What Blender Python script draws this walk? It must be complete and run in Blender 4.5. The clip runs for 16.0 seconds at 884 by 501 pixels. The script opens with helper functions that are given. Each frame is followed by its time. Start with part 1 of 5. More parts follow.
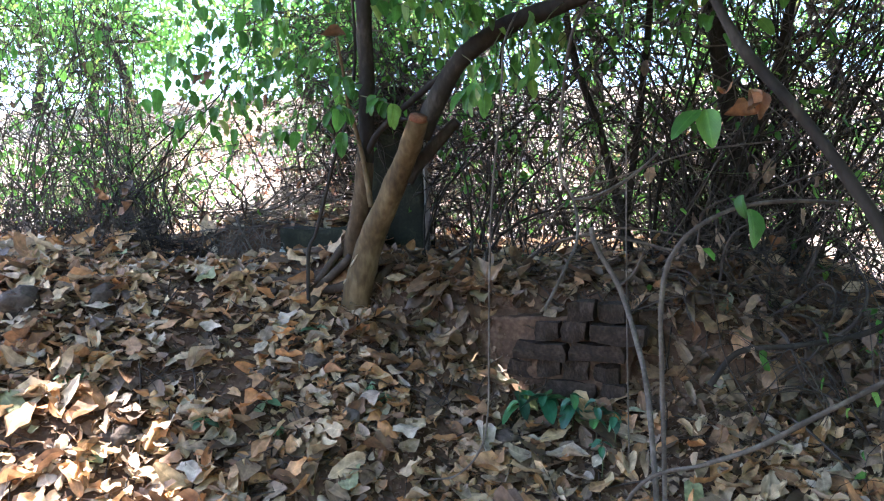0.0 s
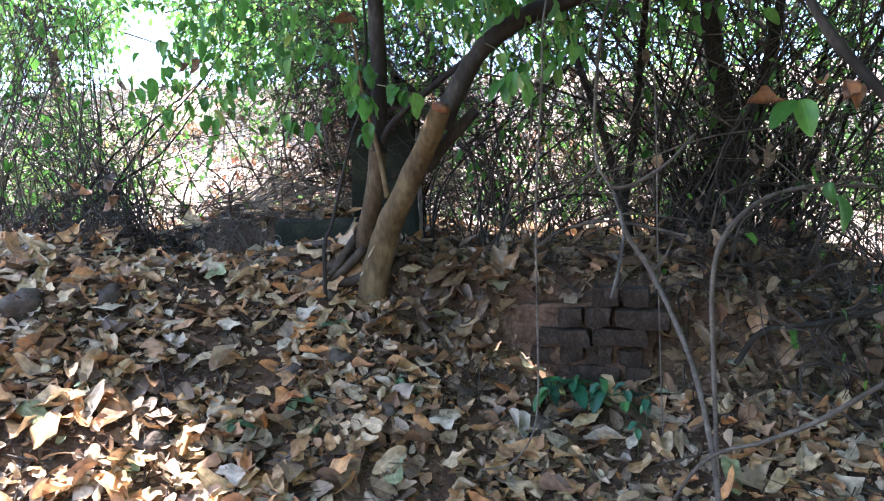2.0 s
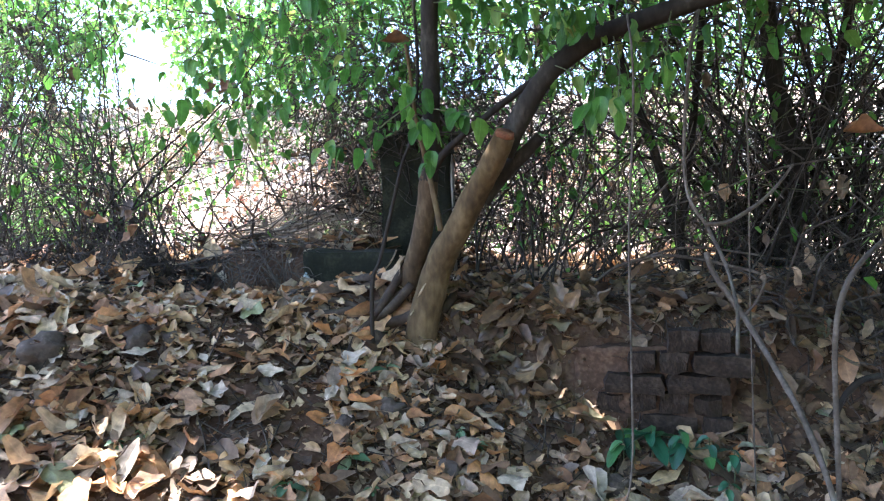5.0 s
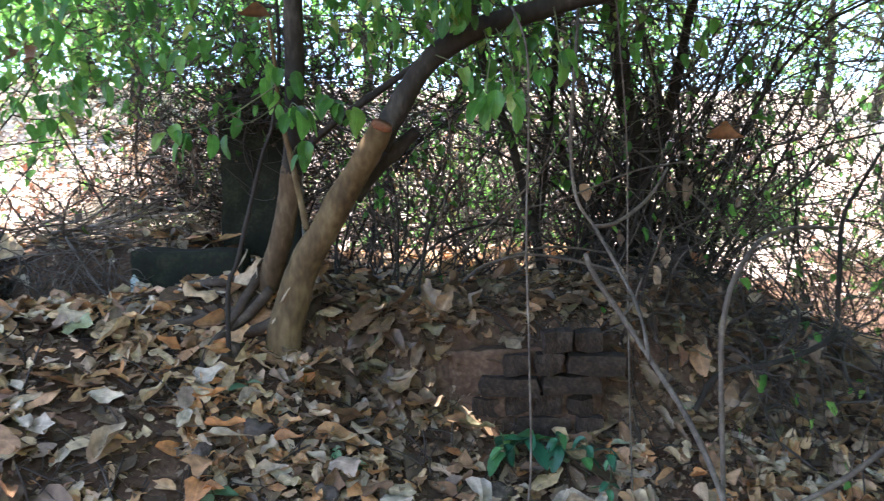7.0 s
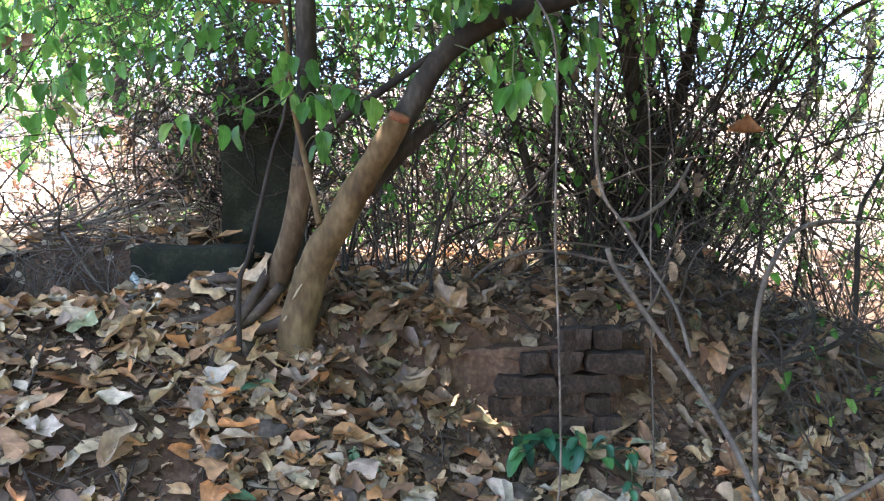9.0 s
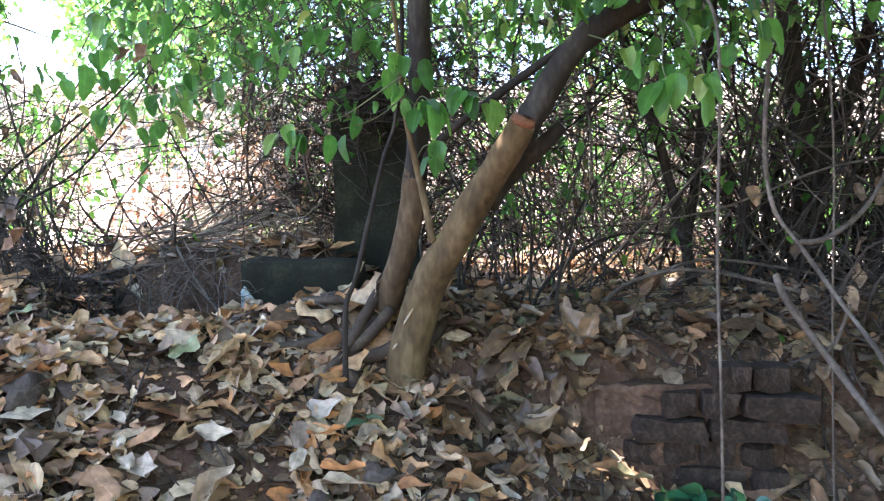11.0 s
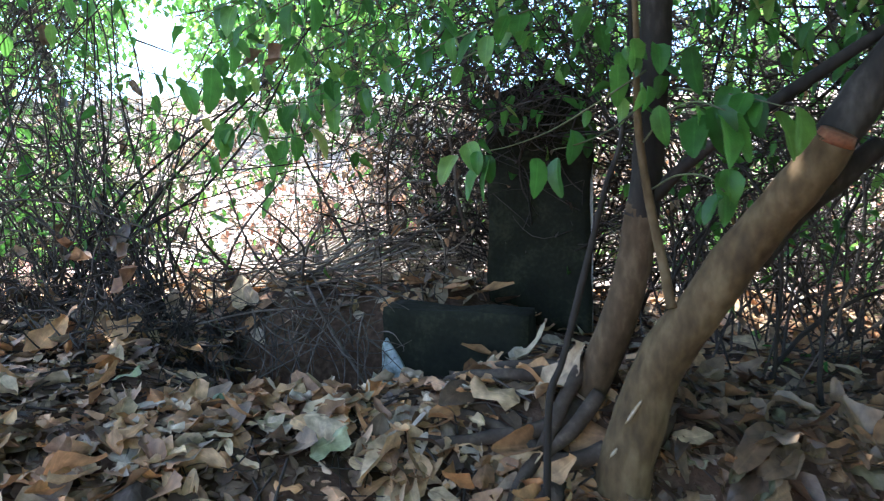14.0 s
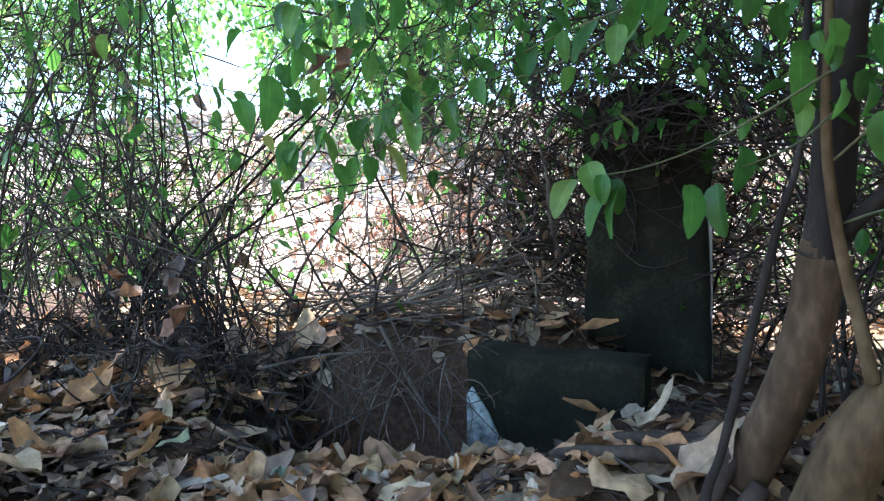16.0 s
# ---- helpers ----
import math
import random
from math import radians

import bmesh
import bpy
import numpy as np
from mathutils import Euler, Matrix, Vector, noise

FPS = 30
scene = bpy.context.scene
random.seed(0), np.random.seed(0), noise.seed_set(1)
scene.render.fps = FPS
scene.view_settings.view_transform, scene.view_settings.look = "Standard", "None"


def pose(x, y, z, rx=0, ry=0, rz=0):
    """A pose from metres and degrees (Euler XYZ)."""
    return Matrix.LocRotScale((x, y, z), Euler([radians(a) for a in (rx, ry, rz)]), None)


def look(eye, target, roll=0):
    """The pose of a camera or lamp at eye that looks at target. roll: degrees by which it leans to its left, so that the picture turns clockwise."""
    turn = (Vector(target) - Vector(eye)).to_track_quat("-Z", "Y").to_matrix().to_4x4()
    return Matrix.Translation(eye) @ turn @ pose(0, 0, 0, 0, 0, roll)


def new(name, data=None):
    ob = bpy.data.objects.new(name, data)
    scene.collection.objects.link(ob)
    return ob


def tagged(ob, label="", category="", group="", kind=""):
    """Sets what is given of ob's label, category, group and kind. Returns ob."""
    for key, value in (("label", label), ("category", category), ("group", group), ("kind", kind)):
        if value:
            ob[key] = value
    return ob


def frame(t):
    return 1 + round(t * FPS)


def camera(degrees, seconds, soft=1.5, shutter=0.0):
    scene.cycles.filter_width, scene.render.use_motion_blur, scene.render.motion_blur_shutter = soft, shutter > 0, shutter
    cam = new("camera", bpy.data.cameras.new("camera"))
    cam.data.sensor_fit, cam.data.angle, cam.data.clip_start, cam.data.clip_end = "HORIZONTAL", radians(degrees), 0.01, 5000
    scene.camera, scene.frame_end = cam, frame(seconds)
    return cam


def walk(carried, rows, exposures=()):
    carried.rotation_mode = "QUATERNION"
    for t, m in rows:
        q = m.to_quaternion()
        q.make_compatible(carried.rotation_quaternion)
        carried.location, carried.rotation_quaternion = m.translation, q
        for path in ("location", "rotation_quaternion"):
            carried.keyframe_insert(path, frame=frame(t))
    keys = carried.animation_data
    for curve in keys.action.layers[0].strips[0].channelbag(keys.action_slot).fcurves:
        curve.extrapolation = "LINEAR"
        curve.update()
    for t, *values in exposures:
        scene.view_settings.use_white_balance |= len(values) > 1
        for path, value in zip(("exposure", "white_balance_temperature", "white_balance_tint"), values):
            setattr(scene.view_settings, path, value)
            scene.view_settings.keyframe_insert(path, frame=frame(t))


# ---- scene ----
cam = camera(64.4, 16.0, soft=1.2, shutter=0.4)
PATH = [
    (0, (1.149, -0.371, 1.183), (0.58, 1.543, 1.079), -1.2),
    (0.5, (1.143, -0.32, 1.217), (0.565, 1.591, 1.096), -1.7),
    (1, (1.062, -0.328, 1.21), (0.532, 1.597, 1.088), -2.0),
    (1.5, (0.949, -0.379, 1.214), (0.484, 1.561, 1.07), -2.3),
    (2, (0.797, -0.443, 1.208), (0.409, 1.514, 1.06), -2.3),
    (2.5, (0.684, -0.497, 1.214), (0.338, 1.468, 1.075), -2.3),
    (3, (0.674, -0.469, 1.207), (0.295, 1.491, 1.094), -2.4),
    (3.5, (0.607, -0.454, 1.216), (0.221, 1.506, 1.13), -2.1),
    (6, (0.4, -0.116, 1.287), (0.184, 1.87, 1.187), -1.7),
    (6.5, (0.327, -0.087, 1.28), (0.299, 1.91, 1.175), -1.5),
    (7, (0.252, -0.074, 1.295), (0.431, 1.914, 1.166), -1.3),
    (7.5, (0.215, -0.065, 1.282), (0.511, 1.909, 1.154), -1.1),
    (8, (0.204, -0.058, 1.284), (0.507, 1.914, 1.153), -1.1),
    (8.5, (0.177, -0.032, 1.283), (0.441, 1.946, 1.149), -1.3),
    (9, (0.138, 0.001, 1.276), (0.368, 1.984, 1.147), -1.2),
    (11.5, (0.138, 0.362, 1.344), (-0.018, 2.351, 1.216), -1.7),
    (12, (0.068, 0.444, 1.347), (-0.121, 2.432, 1.236), -1.8),
    (12.5, (0.02, 0.578, 1.341), (-0.249, 2.558, 1.253), -1.6),
    (13, (-0.065, 0.692, 1.368), (-0.376, 2.665, 1.276), -0.8),
    (13.5, (-0.147, 0.772, 1.398), (-0.485, 2.741, 1.306), -0.7),
    (14, (-0.207, 0.855, 1.426), (-0.578, 2.818, 1.331), -0.9),
    (14.5, (-0.255, 0.967, 1.44), (-0.678, 2.92, 1.357), -0.9),
    (15, (-0.28, 1.065, 1.455), (-0.77, 3.002, 1.381), -0.7),
    (15.5, (-0.306, 1.125, 1.475), (-0.841, 3.051, 1.405), -1.0),
    (16, (-0.352, 1.174, 1.486), (-0.904, 3.095, 1.42), -1.2),
]
walk(cam, [(t, look(e, g, r)) for t, e, g, r in PATH],
     [(0, 3.0, 5800, 17), (3.5, 3.05, 5750, 17), (7, 3.0, 6000, 15), (8, 3.38, 6150, 17), (9, 3.42, 6100, 17), (11.5, 3.42, 5950, 18), (13, 3.12, 5750, 14), (14.5, 2.52, 5550, 11), (16, 2.6, 5550, 12)])

# ---- light ----
SUN_EL, SUN_AZ = radians(64), radians(-72)      # high sun, over the end of the bank
SUN_DIR = Vector((math.sin(SUN_AZ) * math.cos(SUN_EL), math.cos(SUN_AZ) * math.cos(SUN_EL), math.sin(SUN_EL)))
world = bpy.data.worlds.new("sky")
scene.world = world
world.use_nodes = True
wn = world.node_tree.nodes
sky = wn.new("ShaderNodeTexSky")
sky.sky_type, sky.sun_disc, sky.sun_elevation, sky.sun_rotation = "NISHITA", False, SUN_EL, SUN_AZ
world.node_tree.links.new(sky.outputs[0], wn["Background"].inputs[0])
wn["Background"].inputs[1].default_value = 0.15
sun = new("sun", bpy.data.lights.new("sun", "SUN"))
sun.data.energy, sun.data.angle, sun.data.color = 5.0, radians(0.6), (1.0, 0.93, 0.82)
sun.matrix_world = look(SUN_DIR * 60, (0, 0, 0))

# ---- materials ----
def ramp_node(nt, stops):
    r = nt.nodes.new("ShaderNodeValToRGB")
    els = r.color_ramp.elements
    while len(els) < len(stops):
        els.new(0.5)
    for e, (p, c) in zip(els, stops):
        e.position, e.color = p, (*c, 1)
    return r


def surface(name, stops, scale=8.0, rough=0.85, bump=0.3, bump_scale=60.0, detail_mix=0.35, stretch=(1, 1, 1)):
    """Noise-mottled surface with grain at a second, finer scale and a fine bump."""
    m = bpy.data.materials.new(name)
    m.use_nodes = True
    nt = m.node_tree
    b = nt.nodes["Principled BSDF"]
    tc = nt.nodes.new("ShaderNodeTexCoord")
    mp = nt.nodes.new("ShaderNodeMapping")
    mp.inputs["Scale"].default_value = stretch
    nt.links.new(tc.outputs["Object"], mp.inputs[0])
    n1, n2 = nt.nodes.new("ShaderNodeTexNoise"), nt.nodes.new("ShaderNodeTexNoise")
    n1.inputs["Scale"].default_value, n1.inputs["Detail"].default_value = scale, 6
    n2.inputs["Scale"].default_value, n2.inputs["Detail"].default_value = bump_scale, 4
    for n in (n1, n2):
        nt.links.new(mp.outputs[0], n.inputs["Vector"])
    mx = nt.nodes.new("ShaderNodeMix")
    mx.inputs[0].default_value = detail_mix
    nt.links.new(n1.outputs[0], mx.inputs[2])
    nt.links.new(n2.outputs[0], mx.inputs[3])
    r = ramp_node(nt, stops)
    nt.links.new(mx.outputs[0], r.inputs[0])
    nt.links.new(r.outputs[0], b.inputs["Base Color"])
    bp = nt.nodes.new("ShaderNodeBump")
    bp.inputs["Strength"].default_value, bp.inputs["Distance"].default_value = bump, 0.01
    nt.links.new(mx.outputs[0], bp.inputs["Height"])
    nt.links.new(bp.outputs[0], b.inputs["Normal"])
    b.inputs["Roughness"].default_value, b.inputs["Specular IOR Level"].default_value = rough, 0.2
    return m


def leaf_material(name, stops, per_object, glow=0.35, rough=0.55, rib=1.25, spots=0.5):
    """Thin leaf: a colour for each leaf, mottling, midrib and side veins from its UV, light passing through."""
    m = bpy.data.materials.new(name)
    m.use_nodes = True
    nt = m.node_tree
    ln = nt.links.new
    b, out = nt.nodes["Principled BSDF"], nt.nodes["Material Output"]
    if per_object:
        rnd = nt.nodes.new("ShaderNodeObjectInfo").outputs["Random"]
    else:
        rnd = nt.nodes.new("ShaderNodeNewGeometry").outputs["Random Per Island"]
    r = ramp_node(nt, stops)
    ln(rnd, r.inputs[0])
    geo = nt.nodes.new("ShaderNodeNewGeometry")
    n = nt.nodes.new("ShaderNodeTexNoise")
    n.inputs["Scale"].default_value, n.inputs["Detail"].default_value = 38, 5
    ln(geo.outputs["Position"], n.inputs["Vector"])
    mott = nt.nodes.new("ShaderNodeMapRange")
    mott.inputs[1].default_value, mott.inputs[2].default_value = 0.3, 0.7
    mott.inputs[3].default_value, mott.inputs[4].default_value = 1 - spots, 1 + spots * 0.5
    ln(n.outputs[0], mott.inputs[0])
    uv = nt.nodes.new("ShaderNodeUVMap")
    sep = nt.nodes.new("ShaderNodeSeparateXYZ")
    ln(uv.outputs[0], sep.inputs[0])
    au = nt.nodes.new("ShaderNodeMath")
    au.operation = "SUBTRACT"
    au.inputs[1].default_value = 0.5
    ln(sep.outputs[0], au.inputs[0])
    ab = nt.nodes.new("ShaderNodeMath")
    ab.operation = "ABSOLUTE"
    ln(au.outputs[0], ab.inputs[0])
    mid = nt.nodes.new("ShaderNodeMapRange")
    mid.inputs[1].default_value, mid.inputs[2].default_value = 0.015, 0.06
    mid.inputs[3].default_value, mid.inputs[4].default_value = rib, 1.0
    ln(ab.outputs[0], mid.inputs[0])
    # side veins run obliquely from the midrib
    sv = nt.nodes.new("ShaderNodeMath")
    sv.operation = "SUBTRACT"
    ln(sep.outputs[1], sv.inputs[0])
    ln(ab.outputs[0], sv.inputs[1])
    sw = nt.nodes.new("ShaderNodeMath")
    sw.operation = "MULTIPLY"
    sw.inputs[1].default_value = 62
    ln(sv.outputs[0], sw.inputs[0])
    sn = nt.nodes.new("ShaderNodeMath")
    sn.operation = "SINE"
    ln(sw.outputs[0], sn.inputs[0])
    vein = nt.nodes.new("ShaderNodeMapRange")
    vein.inputs[1].default_value, vein.inputs[2].default_value = 0.8, 1.0
    vein.inputs[3].default_value, vein.inputs[4].default_value = 1.0, 1 + (rib - 1) * 0.6
    ln(sn.outputs[0], vein.inputs[0])
    m1, m2 = nt.nodes.new("ShaderNodeMath"), nt.nodes.new("ShaderNodeMath")
    m1.operation = m2.operation = "MULTIPLY"
    ln(mott.outputs[0], m1.inputs[0])
    ln(mid.outputs[0], m1.inputs[1])
    ln(m1.outputs[0], m2.inputs[0])
    ln(vein.outputs[0], m2.inputs[1])
    hsv = nt.nodes.new("ShaderNodeHueSaturation")
    ln(r.outputs[0], hsv.inputs["Color"])
    ln(m2.outputs[0], hsv.inputs["Value"])
    ln(hsv.outputs[0], b.inputs["Base Color"])
    b.inputs["Roughness"].default_value = rough
    bp = nt.nodes.new("ShaderNodeBump")
    bp.inputs["Strength"].default_value, bp.inputs["Distance"].default_value = 0.35, 0.004
    ln(m2.outputs[0], bp.inputs["Height"])
    ln(bp.outputs[0], b.inputs["Normal"])
    tr = nt.nodes.new("ShaderNodeBsdfTranslucent")
    ln(hsv.outputs[0], tr.inputs[0])
    mix = nt.nodes.new("ShaderNodeMixShader")
    mix.inputs[0].default_value = glow
    ln(b.outputs[0], mix.inputs[1])
    ln(tr.outputs[0], mix.inputs[2])
    ln(mix.outputs[0], out.inputs[0])
    return m


DRY = [(0.0, (0.13, 0.068, 0.032)), (0.12, (0.23, 0.122, 0.058)), (0.24, (0.39, 0.199, 0.076)), (0.36, (0.47, 0.285, 0.135)), (0.47, (0.52, 0.378, 0.215)), (0.56, (0.37, 0.252, 0.146)),
       (0.66, (0.46, 0.36, 0.25)), (0.76, (0.53, 0.225, 0.075)), (0.84, (0.50, 0.33, 0.15)), (0.92, (0.42, 0.345, 0.25)), (1.0, (0.18, 0.10, 0.057))]
# dry leaves of the far slope, with sunlight put into the paler colours
SUNLIT_DRY = [(0.0, (0.26, 0.16, 0.11)), (0.3, (0.54, 0.43, 0.35)), (0.6, (0.64, 0.55, 0.47)), (0.8, (0.40, 0.20, 0.12)), (0.92, (0.34, 0.15, 0.09)), (1.0, (0.34, 0.36, 0.22))]
GREEN = [(0.0, (0.045, 0.12, 0.022)), (0.35, (0.08, 0.21, 0.036)), (0.7, (0.12, 0.29, 0.048)), (0.92, (0.20, 0.35, 0.065)), (1.0, (0.30, 0.33, 0.08))]
M_DRY_ONE = leaf_material("dry_leaf", DRY, True, glow=0.12, rough=0.78)
M_DRY = leaf_material("dry_leaf_litter", DRY, False, glow=0.12, rough=0.78)
M_SUNLIT_LITTER = leaf_material("sunlit_slope_leaf_litter", SUNLIT_DRY, False, glow=0.2, rough=0.6)
M_DRY_DARK = leaf_material("old_dead_leaf", [(0.0, (0.07, 0.044, 0.026)), (0.5, (0.17, 0.107, 0.060)), (0.8, (0.30, 0.204, 0.120)), (1.0, (0.36, 0.165, 0.060))], False, glow=0.1)
M_RUST = leaf_material("rusty_dry_foliage", [(0.0, (0.22, 0.08, 0.045)), (0.5, (0.36, 0.16, 0.09)), (1.0, (0.46, 0.28, 0.17))], False, glow=0.3)
# lighter copy of DRY: the stronger light on the left put into colour
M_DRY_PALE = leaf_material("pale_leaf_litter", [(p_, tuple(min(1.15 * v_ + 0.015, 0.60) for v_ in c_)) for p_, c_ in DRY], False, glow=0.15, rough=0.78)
# darker litter: the shade right of the trunk put into its colour
M_DRY_SHADE = leaf_material("shade_dark_leaf_litter", [(0.0, (0.06, 0.036, 0.020)), (0.3, (0.14, 0.080, 0.040)), (0.6, (0.22, 0.150, 0.085)), (0.85, (0.26, 0.140, 0.060)), (1.0, (0.12, 0.12, 0.060))], False, glow=0.1, rough=0.5)
M_OLIVE = leaf_material("olive_fallen_leaf", [(0.0, (0.16, 0.19, 0.07)), (0.5, (0.26, 0.27, 0.12)), (1.0, (0.36, 0.36, 0.22))], True, glow=0.2, rough=0.5)
M_HANG = leaf_material("hanging_dead_leaf", [(0.0, (0.15, 0.075, 0.035)), (0.5, (0.30, 0.13, 0.05)), (1.0, (0.20, 0.12, 0.07))], True, glow=0.3)
M_GREEN_ONE = leaf_material("green_leaf", GREEN, True, glow=0.6, rough=0.38, spots=0.25)
M_GREEN = leaf_material("green_foliage", GREEN, False, glow=0.6, rough=0.42, spots=0.3)
M_GREEN_DULL = leaf_material("dusty_green_leaf", [(0.0, (0.06, 0.13, 0.06)), (0.6, (0.12, 0.22, 0.10)), (1.0, (0.30, 0.36, 0.22))], True, glow=0.3, spots=0.3)
M_SEED = leaf_material("dark_seedling_leaf", [(0.0, (0.015, 0.07, 0.04)), (0.7, (0.03, 0.12, 0.05)), (1.0, (0.08, 0.2, 0.05))], True, glow=0.2, rough=0.35, spots=0.2)
M_SOIL = surface("red_brown_soil", [(0.3, (0.036, 0.020, 0.012)), (0.5, (0.078, 0.044, 0.026)), (0.68, (0.15, 0.094, 0.057))], 5, 0.95, 0.9, 55, 0.5)
M_BARK = surface("pale_brown_bark", [(0.32, (0.040, 0.025, 0.012)), (0.5, (0.094, 0.062, 0.028)), (0.68, (0.172, 0.124, 0.063))], 9, 0.85, 0.55, 48, 0.45, (1, 1, 0.45))
M_BARK_MID = surface("brown_bark", [(0.32, (0.034, 0.022, 0.011)), (0.5, (0.074, 0.048, 0.025)), (0.66, (0.14, 0.098, 0.055))], 9, 0.88, 0.6, 48, 0.45, (1, 1, 0.45))
# dark bark; on the forked tree's upper parts it also holds their shade
M_BARK_DARK = surface("dark_bark", [(0.3, (0.013, 0.010, 0.008)), (0.55, (0.030, 0.024, 0.018)), (0.7, (0.066, 0.055, 0.042))], 12, 0.9, 0.6, 60, 0.4, (1, 1, 0.4))
M_SCAR = surface("dry_scar_wood", [(0.3, (0.16, 0.11, 0.06)), (0.5, (0.30, 0.23, 0.14)), (0.7, (0.45, 0.37, 0.26))], 40, 0.9, 0.6, 150)
M_CUT = surface("cut_wood", [(0.3, (0.11, 0.042, 0.022)), (0.5, (0.20, 0.078, 0.036)), (0.7, (0.28, 0.14, 0.07))], 30, 0.8, 0.3, 120)
M_ROOT = surface("root_bark", [(0.3, (0.028, 0.02, 0.014)), (0.55, (0.065, 0.047, 0.033)), (0.7, (0.12, 0.09, 0.065))], 14, 0.9, 0.6, 70)
M_TWIG = surface("dark_twig", [(0.3, (0.02, 0.016, 0.013)), (0.5, (0.05, 0.039, 0.031)), (0.7, (0.105, 0.084, 0.068))], 6, 0.85, 0.2, 80)
M_TWIG_RED = surface("reddish_twig", [(0.3, (0.05, 0.026, 0.018)), (0.5, (0.11, 0.06, 0.042)), (0.7, (0.2, 0.13, 0.095))], 6, 0.85, 0.2, 80)
# pale grey twig for the heap, sunlight put into its colour
M_TWIG_GREY = surface("sunlit_grey_dry_twig", [(0.3, (0.13, 0.105, 0.08)), (0.5, (0.26, 0.215, 0.165)), (0.7, (0.42, 0.36, 0.29))], 7, 0.8, 0.2, 80)
M_VINE = surface("grey_brown_vine", [(0.3, (0.04, 0.031, 0.024)), (0.5, (0.09, 0.07, 0.054)), (0.7, (0.19, 0.155, 0.12))], 14, 0.85, 0.4, 90)
M_TWIG_GREEN = surface("olive_twig", [(0.3, (0.045, 0.05, 0.025)), (0.5, (0.09, 0.10, 0.045)), (0.7, (0.16, 0.16, 0.08))], 6, 0.8, 0.2, 80)
# mossy stone, lowered to near black to hold the thicket's shade
M_STONE = surface("shade_dark_mossy_stone", [(0.3, (0.007, 0.007, 0.004)), (0.52, (0.016, 0.0155, 0.0085)), (0.72, (0.044, 0.042, 0.022))], 7, 0.95, 0.8, 70)
M_STONE_EDGE = surface("pale_stone_edge", [(0.3, (0.22, 0.20, 0.17)), (0.7, (0.42, 0.39, 0.34))], 20, 0.9, 0.4, 90)
M_WHITE = surface("flaked_whitewash", [(0.34, (0.12, 0.13, 0.11)), (0.48, (0.34, 0.36, 0.32)), (0.66, (0.58, 0.59, 0.53))], 34, 0.9, 0.5, 110)
# worn brick, darkened well below fired clay to carry the thicket's shade
M_BRICK = surface("shade_dark_weathered_brick", [(0.3, (0.015, 0.010, 0.007)), (0.5, (0.032, 0.021, 0.014)), (0.72, (0.072, 0.050, 0.035))], 17, 0.97, 1.0, 70, 0.5)
# leaf-covered slope ground, lightened to hold its sunny glare
M_SLOPE = surface("sunlit_leaf_covered_slope", [(0.3, (0.28, 0.19, 0.14)), (0.5, (0.46, 0.36, 0.28)), (0.68, (0.60, 0.51, 0.42))], 3, 0.9, 0.8, 22, 0.5)
M_CLOD = surface("earth_clod", [(0.3, (0.04, 0.03, 0.022)), (0.55, (0.09, 0.068, 0.052)), (0.72, (0.17, 0.13, 0.1))], 24, 0.95, 0.9, 90)

# ---- mesh helpers ----
RNG = np.random.default_rng(11)


def part(name, bm, material, parent, label="", kind=""):
    """Links a bmesh or a mesh as one object under parent."""
    if isinstance(bm, bmesh.types.BMesh):
        me = bpy.data.meshes.new(name)
        bm.normal_update()
        bm.to_mesh(me)
        bm.free()
        for p in me.polygons:
            p.use_smooth = True
    else:
        me = bm
    if not me.materials:
        me.materials.append(material)
    ob = new(name, me)
    ob.parent = parent
    return tagged(ob, label, "", "", kind)


def thing(name, at, label, category, group="", kind=""):
    ob = new(name)
    ob.location = at
    ob.empty_display_size = 0.05
    return tagged(ob, label, category, group, kind)


def raw_mesh(name, verts, quads, uvs=None, smooth=True):
    me = bpy.data.meshes.new(name)
    v, q = np.asarray(verts, float).reshape(-1, 3), np.asarray(quads, int).reshape(-1, 4)
    me.vertices.add(len(v))
    me.vertices.foreach_set("co", v.ravel())
    me.loops.add(q.size)
    me.loops.foreach_set("vertex_index", q.ravel())
    me.polygons.add(len(q))
    me.polygons.foreach_set("loop_start", np.arange(0, q.size, 4))
    if uvs is not None:
        layer = me.uv_layers.new(name="UVMap")
        layer.data.foreach_set("uv", np.asarray(uvs, float).reshape(-1, 2)[q.ravel()].ravel())
    me.update(calc_edges=True)
    if smooth:
        me.polygons.foreach_set("use_smooth", np.ones(len(q), bool))
    me.validate()
    return me


def curve_points(pts, steps=6):
    """Catmull-Rom line through pts."""
    p = [np.array(q, float) for q in pts]
    p = [2 * p[0] - p[1]] + p + [2 * p[-1] - p[-2]]
    out = []
    for i in range(1, len(p) - 2):
        for k in range(steps):
            t = k / steps
            out.append(0.5 * (2 * p[i] + (p[i + 1] - p[i - 1]) * t + (2 * p[i - 1] - 5 * p[i] + 4 * p[i + 1] - p[i + 2]) * t * t
                              + (3 * p[i] - p[i - 1] - 3 * p[i + 1] + p[i + 2]) * t ** 3))
    out.append(p[-2])
    return np.array(out)


